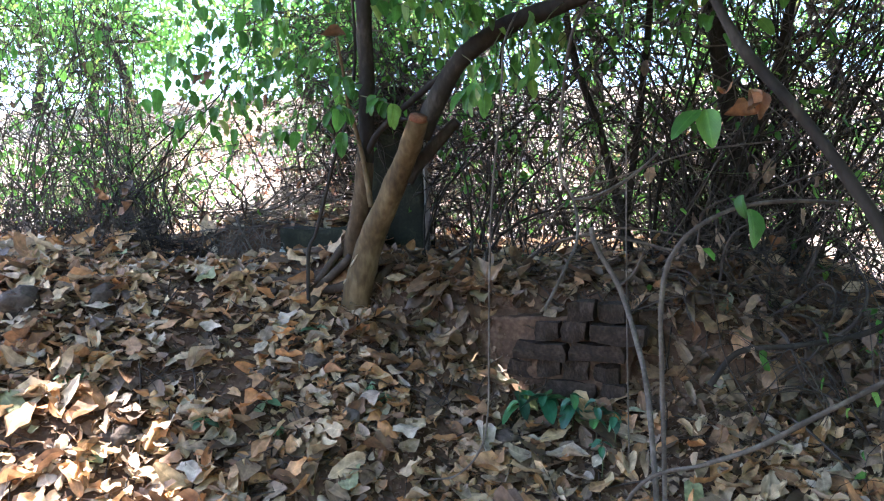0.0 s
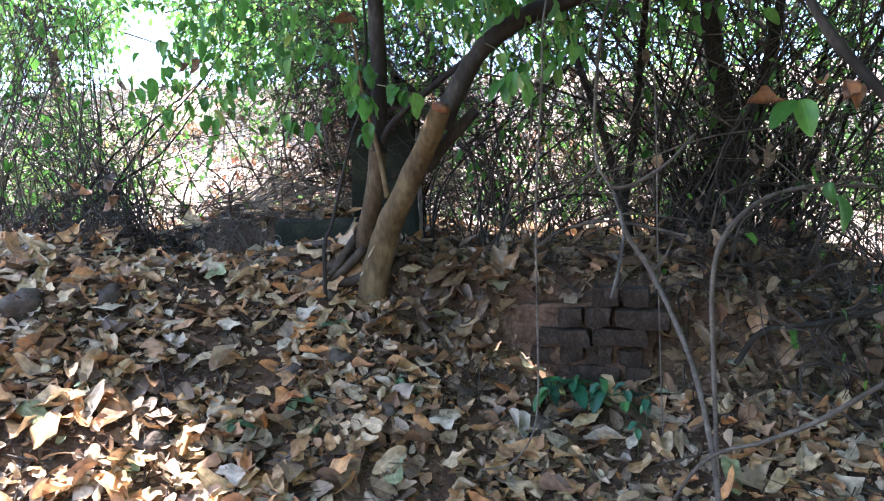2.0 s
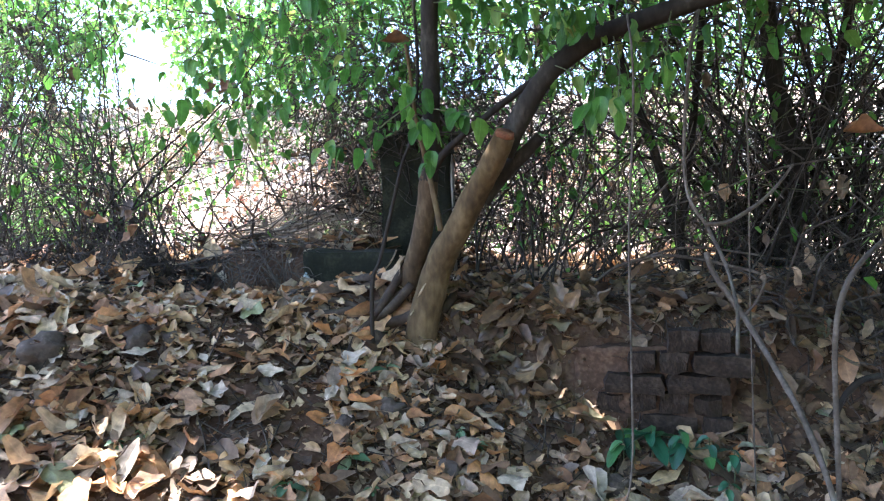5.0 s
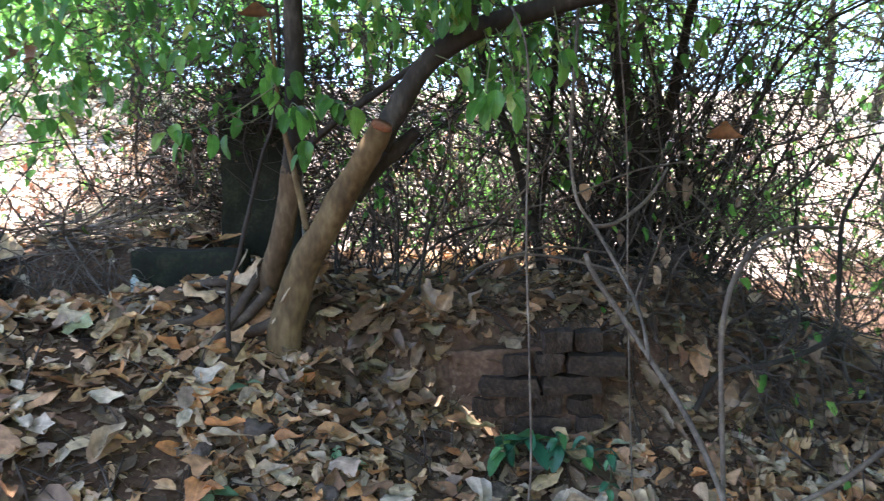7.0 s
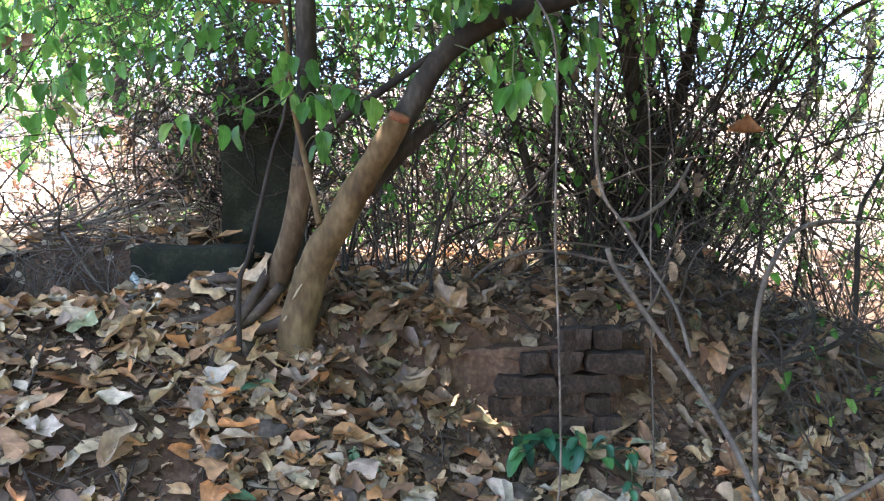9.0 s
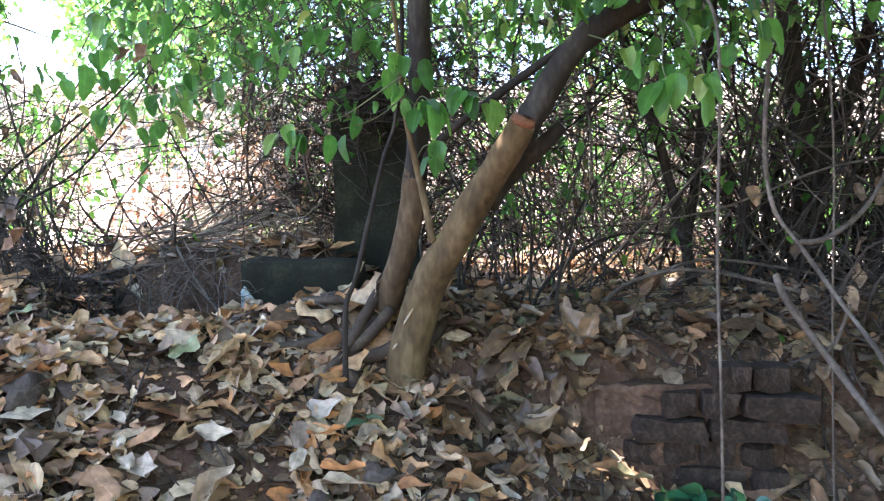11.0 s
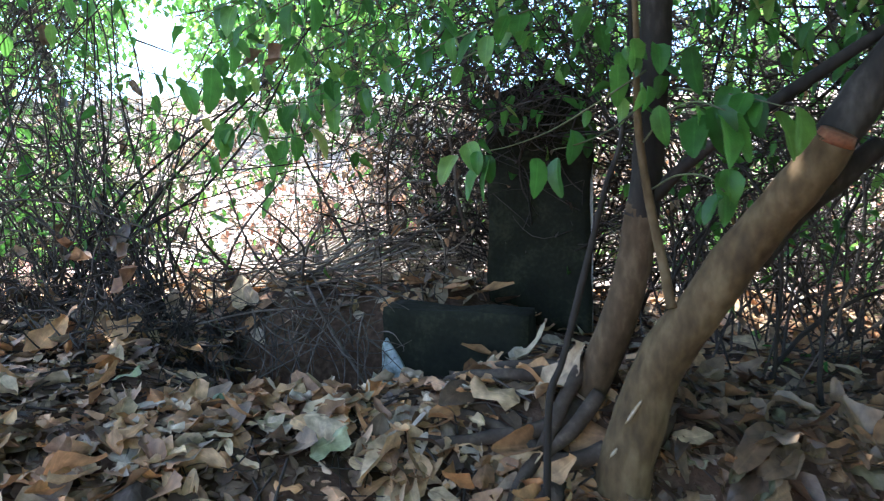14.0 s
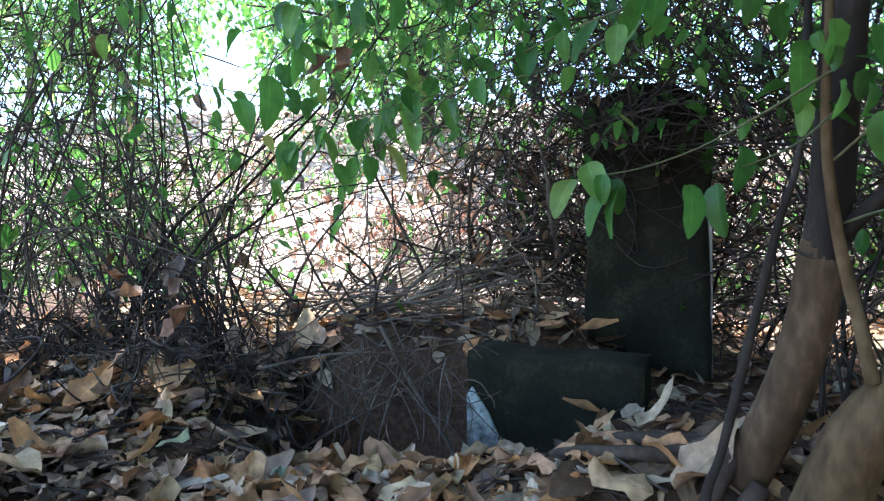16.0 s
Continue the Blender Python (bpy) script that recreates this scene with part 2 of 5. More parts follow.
def tube_arrays(lines, radii, sides=4):
    """Tubes along many lines at once: lines (n, k, 3), radii (n, k)."""
    lines, radii = np.asarray(lines, float), np.asarray(radii, float)
    n, k, _ = lines.shape
    d = np.gradient(lines, axis=1)
    d /= np.linalg.norm(d, axis=2, keepdims=True) + 1e-9
    ref = np.where(np.abs(d[:, :1, 2:3]) > 0.8, np.array([1.0, 0.2, 0.1]), np.array([0.1, 0.2, 1.0]))
    u = np.cross(d, np.broadcast_to(ref, d.shape))
    u /= np.linalg.norm(u, axis=2, keepdims=True) + 1e-9
    w = np.cross(d, u)
    a = np.arange(sides) * 2 * np.pi / sides
    v = lines[:, :, None, :] + radii[:, :, None, None] * (np.cos(a)[None, None, :, None] * u[:, :, None, :] + np.sin(a)[None, None, :, None] * w[:, :, None, :])
    base = (np.arange(n) * k * sides)[:, None, None]
    i, j = np.arange(k - 1)[None, :, None] * sides, np.arange(sides)[None, None, :]
    j2 = (j + 1) % sides
    q = np.stack([base + i + j, base + i + j2, base + i + sides + j2, base + i + sides + j], axis=3)
    return v.reshape(-1, 3), q.reshape(-1, 4)


def limb_mesh(name, pts, r0, r1, sides=14, steps=8, knobbly=0.08, flare=0.0, seed=0):
    """A limb: tapered tube through pts with swellings, capped at both ends."""
    line = curve_points(pts, steps)
    k = len(line)
    t = np.linspace(0, 1, k)
    rad = r0 + (r1 - r0) * t + flare * np.exp(-t * 9)
    v, q = tube_arrays(line[None], rad[None], sides)
    c = np.repeat(line, sides, axis=0)
    for i in range(len(v)):
        f = 1 + knobbly * noise.noise(Vector(v[i] * 7 + seed)) + knobbly * 0.7 * noise.noise(Vector(v[i] * 19 + seed))
        v[i] = c[i] + (v[i] - c[i]) * f
    bm = bmesh.new()
    bv = [bm.verts.new(x) for x in v]
    for f in q:
        bm.faces.new([bv[i] for i in f])
    bm.faces.new(bv[:sides][::-1])
    bm.faces.new(bv[-sides:])
    return bm


def leaf_shape(length, width, cup, bend, twist, wave, nl=7, nw=4, tip=1.0, seed=0, crumple=0.0):
    """One leaf along +y from its stalk, lying on z = 0: verts, quads, uvs."""
    t = 0.5 - 0.5 * np.cos(np.pi * np.linspace(0, 1, nl))
    half = width / 2 * np.sin(np.pi * np.clip(t, 0, 1) ** (0.8 * tip)) ** (0.5 if crumple else 0.62)
    half[0], half[-1] = width * 0.06, width * (0.13 if crumple else 0.05)
    s = np.linspace(-1, 1, nw + 1)
    r = np.random.default_rng(seed)
    ph = r.uniform(0, 6.28, 3)
    S, T = np.meshgrid(s, t)
    H = half[:, None] * (1 + wave * 0.18 * np.sin(T * 11 + ph[0] + S) + wave * 0.1 * np.sin(T * 23 + ph[2] - S))
    if crumple:
        torn = np.random.default_rng(seed + 500)
        edge = 1 + crumple * torn.uniform(-0.5, 0.12, (nl, 2))
        H = H * np.where(S < 0, edge[:, :1], edge[:, 1:])
    x = S * H
    z = cup * np.abs(S) ** 1.4 * H * (0.7 + 0.5 * np.sin(T * 5 + ph[2])) + wave * 0.16 * width * np.sin(T * 9 + ph[1] + S * 1.3) * np.abs(S)
    if crumple:
        for _ in range(4):
            fold = torn.uniform(0, 6.28)
            z = z + crumple * 0.075 * width * np.abs(np.sin((S * np.cos(fold) + 2.4 * T * np.sin(fold)) * torn.uniform(1.2, 3.0) + torn.uniform(0, 6.28)))
        z = z + crumple * torn.normal(0, 0.007 * width, z.shape)
    ang = twist * T
    x, z = x * np.cos(ang) - z * np.sin(ang), x * np.sin(ang) + z * np.cos(ang)
    th = bend * T
    if abs(bend) > 1e-3:
        y, zc = np.sin(th) / bend * length, (1 - np.cos(th)) / bend * length
    else:
        y, zc = T * length, 0 * T
    y, z = y - z * np.sin(th), zc + z * np.cos(th)
    v = np.stack([x, y, z], 2).reshape(-1, 3)
    c = nw + 1
    q = [(i * c + j, i * c + j + 1, (i + 1) * c + j + 1, (i + 1) * c + j) for i in range(nl - 1) for j in range(nw)]
    uv = np.stack([S * 0.5 + 0.5, T], 2).reshape(-1, 2)
    return v, np.array(q), uv


def frames_from(normals, turns):
    """Rotation matrices (n, 3, 3) with z along the normals, turned about them."""
    z = normals / np.linalg.norm(normals, axis=1, keepdims=True)
    ref = np.stack([np.cos(turns), np.sin(turns), 0 * turns], 1)
    x = ref - (ref * z).sum(1, keepdims=True) * z
    x /= np.linalg.norm(x, axis=1, keepdims=True) + 1e-9
    return np.stack([x, np.cross(z, x), z], 2)


def scatter_mesh(name, shapes, places, rots, sizes):
    """Joins copies of the leaf shapes into one mesh."""
    V, Q, U, off = [], [], [], 0
    pick = RNG.integers(0, len(shapes), len(places))
    for s, (v, q, uv) in enumerate(shapes):
        idx = np.nonzero(pick == s)[0]
        if not len(idx):
            continue
        w = np.einsum("nij,kj->nki", rots[idx], v) * sizes[idx, None, None] + places[idx, None, :]
        V.append(w.reshape(-1, 3))
        Q.append((q[None] + (np.arange(len(idx)) * len(v))[:, None, None] + off).reshape(-1, 4))
        U.append(np.tile(uv, (len(idx), 1)))
        off += len(idx) * len(v)
    return raw_mesh(name, np.concatenate(V), np.concatenate(Q), np.concatenate(U))


# gaps in the canopy through which the sun reaches the ground: place on the ground and radius
SUN_GAPS = [((-0.56, 1.36, 0.46), 0.24), ((-0.36, 1.30, 0.44), 0.14), ((-0.82, 1.30, 0.46), 0.08), ((0.52, 2.41, 0.57), 0.03), ((0.83, 2.10, 0.25), 0.015),
            ((-0.96, 2.60, 0.97), -0.09), ((1.46, 1.65, 0.15), -0.04), ((-1.55, 1.6, 0.75), -0.03), ((-1.25, 3.85, 1.2), 0.16)]


def open_sky(p):
    """Which of the places p lie in the open lane between the bushes, where the sky shows."""
    y = p[..., 1] - 3.0
    dx, dz = p[..., 0] + 1.5 + 0.636 * y, p[..., 2] - 2.08 - 0.26 * y
    wide = 0.135 + 0.05 * np.maximum(y, 0)
    return (y > -0.35) & (dx ** 2 + (0.75 * dz) ** 2 < (wide * (1 + 0.3 * np.sin(9 * dx + 5 * dz + 3 * y))) ** 2)


def outside_gaps(p, spread=0.05):
    """Which of the places p leave the sun's way to the gaps free."""
    keep = ~open_sky(p)
    d = np.array(SUN_DIR)
    for g, r in SUN_GAPS:
        w = p - np.array(g)
        away = w - (w @ d)[:, None] * d
        keep &= np.linalg.norm(away, axis=1) > max(r + spread, 0.03)
    return keep


# ---- ground ----
def step_up(a, b, v):
    t = np.clip((v - a) / (b - a), 0, 1)
    return t * t * (3 - 2 * t)


def ground_z(x, y):
    """Height of the bare earth: a bank that rises from the path, a flat top with a hollow, and a hill beyond."""
    x, y = np.asarray(x, float), np.asarray(y, float)
    low = top = lift = 0
    for dx in (-0.18, -0.06, 0.06, 0.18):
        low = low + np.interp(x + dx, [-4, -1.6, -1, -0.28, 0.25, 0.8, 1.4, 2.2, 4], [1.02, 1.0, 0.83, 0.50, 0.33, 0.17, 0.22, 0.13, 0.0]) / 4
        top = top + np.interp(x + dx, [-4, -1.6, -1, -0.4, 0.3, 1, 1.7, 2.2, 2.8, 6], [1.06, 1.03, 0.91, 1.00, 0.92, 0.92, 0.98, 0.8, 0.38, 0.3]) / 4
        lift = lift + np.interp(x + dx, [-1, -0.4, 0.1, 0.5, 1.1, 1.5, 2], [0, 0.10, 0.15, 0.27, 0.27, 0.2, 0]) / 4
    a = low + 0.6 * (y - 2) + lift * step_up(2.46, 2.62, y)
    k = 0.1
    h = np.clip(0.5 + 0.5 * (top - a) / k, 0, 1)
    z = top * (1 - h) + a * h - k * h * (1 - h)
    k = 0.2
    h = np.clip(0.5 + 0.5 * z / k, 0, 1)
    z = z * h + k * h * (1 - h)
    z = z - 0.36 * np.exp(-((x + 0.98) / 0.42) ** 4 - ((y - 3.00) / 0.27) ** 6)
    z = z + 0.20 * np.exp(-((x + 0.98) / 0.55) ** 4 - ((y - 3.64) / 0.34) ** 4)
    z = z + (0.95 - top) * step_up(4.5, 7.5, y)
    z = z + 3.4 * step_up(7.0, 19, y + 0.22 * np.clip(-x, -4, 12))
    z = z + 0.012 * np.sin(x * 7.3 + 1.1 * y) * np.sin(y * 8.1 - x) + 0.02 * np.sin(x * 2.9 + 2) * np.sin(y * 3.3 + x)
    return z


def ground_normals(x, y, e=0.05):
    gx = (ground_z(x + e, y) - ground_z(x - e, y)) / (2 * e)
    gy = (ground_z(x, y + e) - ground_z(x, y - e)) / (2 * e)
    n = np.stack([-gx, -gy, np.ones_like(gx)], 1)
    return n / np.linalg.norm(n, axis=1, keepdims=True)


far = np.array([6.5, 8, 10, 13, 17, 22, 30, 50, 100, 250, 800])
gx_axis = np.concatenate([-far[::-1], np.arange(-5.2, 5.21, 0.06), far])
gy_axis = np.concatenate([-far[::-1] + 2, np.arange(-3.2, 6.01, 0.06), np.arange(6.4, 20, 0.5), far[5:] + 2])
GX, GY = np.meshgrid(gx_axis, gy_axis)
rough_z = np.array([(0.055 if -1.5 < a < -0.5 and 2.95 < b < 3.5 else 0.02) * noise.fractal(Vector((a * 3.1, b * 3.1, 0.3)), 0.9, 2.0, 4) if abs(a) < 5.3 and -3.3 < b < 6.1 else 0.0 for a, b in zip(GX.ravel(), GY.ravel())])
gv = np.stack([GX.ravel(), GY.ravel(), ground_z(GX.ravel(), GY.ravel()) + rough_z], 1)
nc = len(gx_axis)
gi = (np.arange(len(gy_axis) - 1)[:, None] * nc + np.arange(nc - 1)[None, :]).ravel()
ground = new("ground", raw_mesh("ground", gv, np.stack([gi, gi + 1, gi + nc + 1, gi + nc], 1)))
ground.data.materials.append(M_SOIL)
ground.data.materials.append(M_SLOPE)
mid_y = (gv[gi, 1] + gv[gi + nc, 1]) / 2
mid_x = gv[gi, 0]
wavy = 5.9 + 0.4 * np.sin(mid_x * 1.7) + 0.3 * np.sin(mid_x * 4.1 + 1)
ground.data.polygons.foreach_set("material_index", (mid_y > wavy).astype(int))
tagged(ground, "red-brown earth bank under a layer of dry leaves", "ground", kind="structure")

# ---- leaf shapes ----
LITTER = [leaf_shape(*a, nl=8, nw=5, seed=i, crumple=c) for i, (a, c) in enumerate([
    ((0.125, 0.066, 0.15, 0.25, 0.15, 0.7), 0.8), ((0.14, 0.062, 0.5, -0.5, 0.3, 0.5), 0.6), ((0.105, 0.064, 0.9, 0.7, -0.3, 0.6), 1.0), ((0.15, 0.082, 0.12, -0.6, 0.25, 0.8), 0.9),
    ((0.12, 0.05, 1.6, 0.3, 0.6, 0.4), 0.5), ((0.11, 0.074, -0.45, 0.5, -0.2, 0.9), 1.1), ((0.135, 0.06, 0.6, 1.1, 0.5, 0.5), 0.7), ((0.085, 0.066, 0.1, -0.2, -0.4, 0.9), 1.3),
    ((0.13, 0.045, 2.2, 0.5, 0.8, 0.4), 0.4), ((0.10, 0.055, -0.7, -0.6, 0.4, 0.7), 0.8), ((0.16, 0.06, 0.4, -1.2, -0.5, 0.6), 0.7), ((0.07, 0.06, 0.2, 0.5, 0.2, 1.0), 1.4),
    ((0.145, 0.05, 1.9, -0.9, -0.9, 0.5), 0.6), ((0.06, 0.045, 0.3, 0.9, 0.6, 0.8), 1.4), ((0.12, 0.07, -1.0, -0.9, 0.5, 0.8), 0.9), ((0.155, 0.075, 0.9, 0.8, -0.7, 0.8), 0.8)])]
FRESH = [leaf_shape(*a, tip=0.85, seed=40 + i) for i, a in enumerate([
    (0.10, 0.058, 0.35, -0.5, 0.1, 0.15), (0.085, 0.05, 0.5, -0.8, -0.2, 0.2), (0.115, 0.06, 0.25, -0.35, 0.2, 0.2), (0.075, 0.042, 0.6, -0.6, 0.25, 0.2)])]
SMALL = [leaf_shape(0.06, 0.032, 0.5, b, tw, 0.2, nl=4, nw=2, tip=0.85, seed=60 + i) for i, (b, tw) in enumerate([(-0.6, 0.2), (0.4, -0.3), (-1.0, 0.4)])]
FAR_LEAF = [leaf_shape(0.1, 0.058, 0.4, b, tw, 0.4, nl=5, nw=2, tip=0.9, seed=90 + i) for i, (b, tw) in enumerate([(-0.6, 0.3), (0.5, -0.4), (-1.0, 0.5)])]
BIG = [leaf_shape(0.24, 0.15, 0.3, b, tw, 0.3, nl=3, nw=2, tip=0.9, seed=70 + i) for i, (b, tw) in enumerate([(-0.5, 0.2), (0.5, -0.4), (-0.9, 0.3)])]


def leaf_mesh(name, shape, material):
    me = raw_mesh(name, *shape)
    me.materials.append(material)
    return me


def lay(n, x0, x1, y0, y1, tilt, lift, seed):
    """Places and turns for n leaves strewn over the ground."""
    r = np.random.default_rng(seed)
    x, y = r.uniform(x0, x1, n), r.uniform(y0, y1, n)
    nn = 0.4 * ground_normals(x, y) + np.array([0, 0, 0.6]) + r.normal(0, tilt, (n, 3)) * np.array([1, 1, 0.3])
    p = np.stack([x, y, ground_z(x, y) + r.uniform(*lift, n)], 1)
    return p, frames_from(nn, r.uniform(0, 6.28, n)), np.clip(r.lognormal(-0.44, 0.36, n), 0.25, 1.25)


def hang_rots(n, r, droop=0.8):
    """Turns for leaves that hang: tip outwards and down."""
    az = r.uniform(0, 6.28, n)
    el = -np.abs(r.normal(droop, 0.45, n))
    d = np.stack([np.cos(az) * np.cos(el), np.sin(az) * np.cos(el), np.sin(el)], 1)
    up = np.array([0, 0, 1.0]) + r.normal(0, 0.35, (n, 3))
    x = np.cross(d, up)
    x /= np.linalg.norm(x, axis=1, keepdims=True) + 1e-9
    return np.stack([x, d, np.cross(x, d)], 2)


def wander(n, k, starts, dirs, step, wobble, droop, r, keep=0.85):
    """n wandering lines of k points."""
    p = np.zeros((n, k, 3))
    p[:, 0] = starts
    d = dirs / (np.linalg.norm(dirs, axis=1, keepdims=True) + 1e-9)
    turn = r.normal(0, wobble, (n, 3))
    st = np.broadcast_to(np.asarray(step, float).reshape(-1, 1), (n, 1))
    for i in range(1, k):
        turn = keep * turn + r.normal(0, wobble * 0.6, (n, 3))
        d = d + turn + np.array([0, 0, -droop])
        d /= np.linalg.norm(d, axis=1, keepdims=True) + 1e-9
        p[:, i] = p[:, i - 1] + d * st
    return p


# places that stay free of twigs: before the slab, round the trunks, over the hollow
FREE = [(-0.60, -0.06, 2.2, 3.55, 0.9, 1.64), (-0.40, 0.55, 1.8, 2.70, 0.7, 2.2), (-1.25, -0.30, 2.4, 3.15, 0.5, 1.55)]


def clear_lines(p, y_front):
    """Which lines stay behind y_front and out of the free places."""
    keep = p[:, :, 1].min(1) > y_front
    for x0, x1, y0, y1, z0, z1 in FREE:
        inside = (p[:, :, 0] > x0) & (p[:, :, 0] < x1) & (p[:, :, 1] > y0) & (p[:, :, 1] < y1) & (p[:, :, 2] > z0) & (p[:, :, 2] < z1)
        keep &= ~inside.any(1)
    return (keep) & ~open_sky(p).any(1)


def thicket(name, label, box, seed, stems=60, twigs=500, height=1.8, thick=0.008, fine=0.0028, lean=0.35, wobble=0.12, droop=0.03,
            leaves=0, leaf_shapes=None, leaf_mat=None, dead=0, stem_mat=None, twig_mat=None, low=2, sink=0.05):
    """A tangle: stems rising from the ground within box, twigs off them, leaves on the twigs."""
    r = np.random.default_rng(seed)
    x0, x1, y0, y1 = box
    cx, cy = (x0 + x1) / 2, (y0 + y1) / 2
    base = thing(name, (cx, cy, float(ground_z(cx, cy))), label, "bush")
    inv = np.array([cx, cy, float(ground_z(cx, cy))])
    sx, sy = r.uniform(x0, x1, stems), r.uniform(y0, y1, stems)
    s = np.stack([sx, sy, ground_z(sx, sy) - sink], 1)
    dirs = np.stack([r.normal(0, lean, stems), r.normal(0, lean, stems), np.ones(stems)], 1)
    k = 16
    hs = height * r.uniform(0.6, 1.25, stems) / (k - 1)
    main = wander(stems, k, s, dirs, hs, wobble, droop, r)
    main = main[clear_lines(main, y0 - 0.4)]
    stems = len(main)
    rad = thick * r.uniform(0.5, 1.5, (stems, 1)) * np.linspace(1, 0.35, k)[None]
    v, q = tube_arrays(main - inv, rad, 5)
    part("stem_tangle", raw_mesh("stem_tangle", v, q), stem_mat or M_BARK_DARK, base, kind="stuff")
    if twigs:
        w, at = r.integers(0, stems, twigs), r.integers(low, k, twigs)
        st = main[w, at]
        d = r.normal(0, 1, (twigs, 3)) * np.array([1, 1, 0.6]) + np.array([0, 0, 0.15])
        k2 = 9
        tw = wander(twigs, k2, st, d, r.uniform(0.037, 0.124, twigs) * height / 1.8, wobble * 1.5, droop * 2, r)
        tw = tw[clear_lines(tw, y0 - 0.4)]
        twigs = len(tw)
        gz = ground_z(tw[:, :, 0].ravel(), tw[:, :, 1].ravel()).reshape(twigs, k2) + 0.01
        tw[:, :, 2] = np.maximum(tw[:, :, 2], gz)
        rad = fine * r.uniform(0.5, 1.6, (twigs, 1)) * np.linspace(1, 0.4, k2)[None]
        v, q = tube_arrays(tw - inv, rad, 3)
        part("twig_tangle", raw_mesh("twig_tangle", v, q), twig_mat or M_TWIG, base, kind="stuff")
        for count, shapes, m, nm in ((leaves, leaf_shapes or SMALL, leaf_mat or M_GREEN, "foliage"), (dead, LITTER[1:7:2], M_DRY_DARK, "dead_foliage")):
            if not count:
                continue
            i, j = r.integers(0, twigs, count), r.integers(2, k2, count)
            p = tw[i, j] + r.normal(0, 0.012, (count, 3))
            p = p[outside_gaps(p)]
            if len(p):
                part(nm, scatter_mesh(nm, shapes, p - inv, hang_rots(len(p), r), r.uniform(0.5, 1.0, len(p)) * (0.75 if nm == "dead_foliage" else 1.0)), m, base, kind="stuff")
    return base


def vine(name, label, lines, mat, category="vine", group="", at=None):
    """Stems given as (points, r0, r1), joined at their forks; one part a stem."""
    o = Vector(at or lines[0][0][0])
    t = thing(name, o, label, category, group)
    for i, (pts, r0, r1) in enumerate(lines):
        part("stem" if i == 0 else "side_stem", limb_mesh("stem", [Vector(p) - o for p in pts], r0, r1, 7, 7, 0.18, seed=i * 3.7), mat, t)
    return t


LEAF_MESHES = [leaf_mesh("leaf", s, M_GREEN_ONE) for s in FRESH]
HANG = [leaf_shape(*a, nl=11, nw=6, seed=80 + i) for i, a in enumerate([(0.12, 0.062, 1.1, 0.9, 0.7, 0.9), (0.13, 0.055, 1.7, 0.5, 0.9, 0.7), (0.135, 0.06, 0.9, 1.5, -0.8, 0.9), (0.13, 0.07, 0.7, -0.9, 0.6, 1.1)])]
HANG_MESHES = [leaf_mesh("dead_leaf", s, M_HANG) for s in HANG]


def put_leaf(parent, place, azimuth, droop, size, roll=0.0, mesh=None, name="leaf"):
    """One leaf at a place in the world, tip towards the azimuth (degrees from +x) and down by droop degrees."""
    ob = new(name, mesh or LEAF_MESHES[int(RNG.integers(0, len(LEAF_MESHES)))])
    ob.parent = parent
    o, up = Vector(), parent
    while up:
        o, up = o + up.matrix_basis.translation, up.parent
    ob.matrix_basis = Matrix.Translation(Vector(place) - o) @ pose(0, 0, 0, 0, 0, azimuth - 90) @ pose(0, 0, 0, -droop) @ pose(0, 0, 0, 0, roll) @ Matrix.Scale(size, 4)
    return ob


# ---- the forked tree ----
BASE = Vector((-0.10, 2.50, 0.74))
tree = thing("tree", BASE, "forked tree with pale brown bark and a sawn stub", "tree")


def tree_part(name, pts, r0, r1, mat, label="", **kw):
    return part(name, limb_mesh(name, [Vector(p) - BASE for p in pts], r0, r1, **kw), mat, tree, label)


tree_part("trunk", [(-0.12, 2.5, 0.70), (-0.10, 2.49, 0.82), (-0.03, 2.49, 1.06), (0.065, 2.45, 1.225), (0.165, 2.39, 1.385), (0.24, 2.32, 1.50), (0.272, 2.29, 1.56)],
          0.065, 0.037, M_BARK, "pale brown leaning trunk", sides=22, steps=10, flare=0.022, knobbly=0.12)
tree_part("sawn_end", [(0.270, 2.287, 1.556), (0.276, 2.280, 1.572)], 0.035, 0.032, M_CUT, "orange sawn end of the trunk", sides=20, steps=2, knobbly=0.1)
tree_part("stem", [(-0.265, 2.68, 0.66), (-0.225, 2.66, 0.84), (-0.18, 2.61, 0.98), (-0.118, 2.56, 1.14), (-0.074, 2.53, 1.30), (-0.05, 2.515, 1.46)],
          0.052, 0.036, M_BARK_MID, "brown second stem", sides=18, flare=0.02, knobbly=0.14)
# upper stem and limbs take darker bark, which paints the shade of the foliage
tree_part("upper_stem", [(-0.057, 2.52, 1.42), (-0.05, 2.515, 1.46), (-0.03, 2.50, 1.75), (-0.018, 2.47, 2.10), (0.05, 2.5, 2.6), (0.0, 2.6, 3.4), (0.1, 2.7, 4.6)],
          0.0375, 0.032, M_BARK_DARK, "upper part of the second stem, shade put into its dark bark", sides=18, knobbly=0.14)
tree_part("limb", [(0.255, 2.36, 1.50), (0.33, 2.34, 1.63), (0.448, 2.32, 1.79), (0.617, 2.3, 1.885), (0.846, 2.3, 1.955), (1.17, 2.22, 2.03), (1.6, 2.1, 2.2), (2.1, 2.2, 2.6), (2.6, 2.4, 3.6)],
          0.043, 0.026, M_BARK_DARK, "limb arching over the bank, shade put into its dark bark", sides=12, knobbly=0.14)
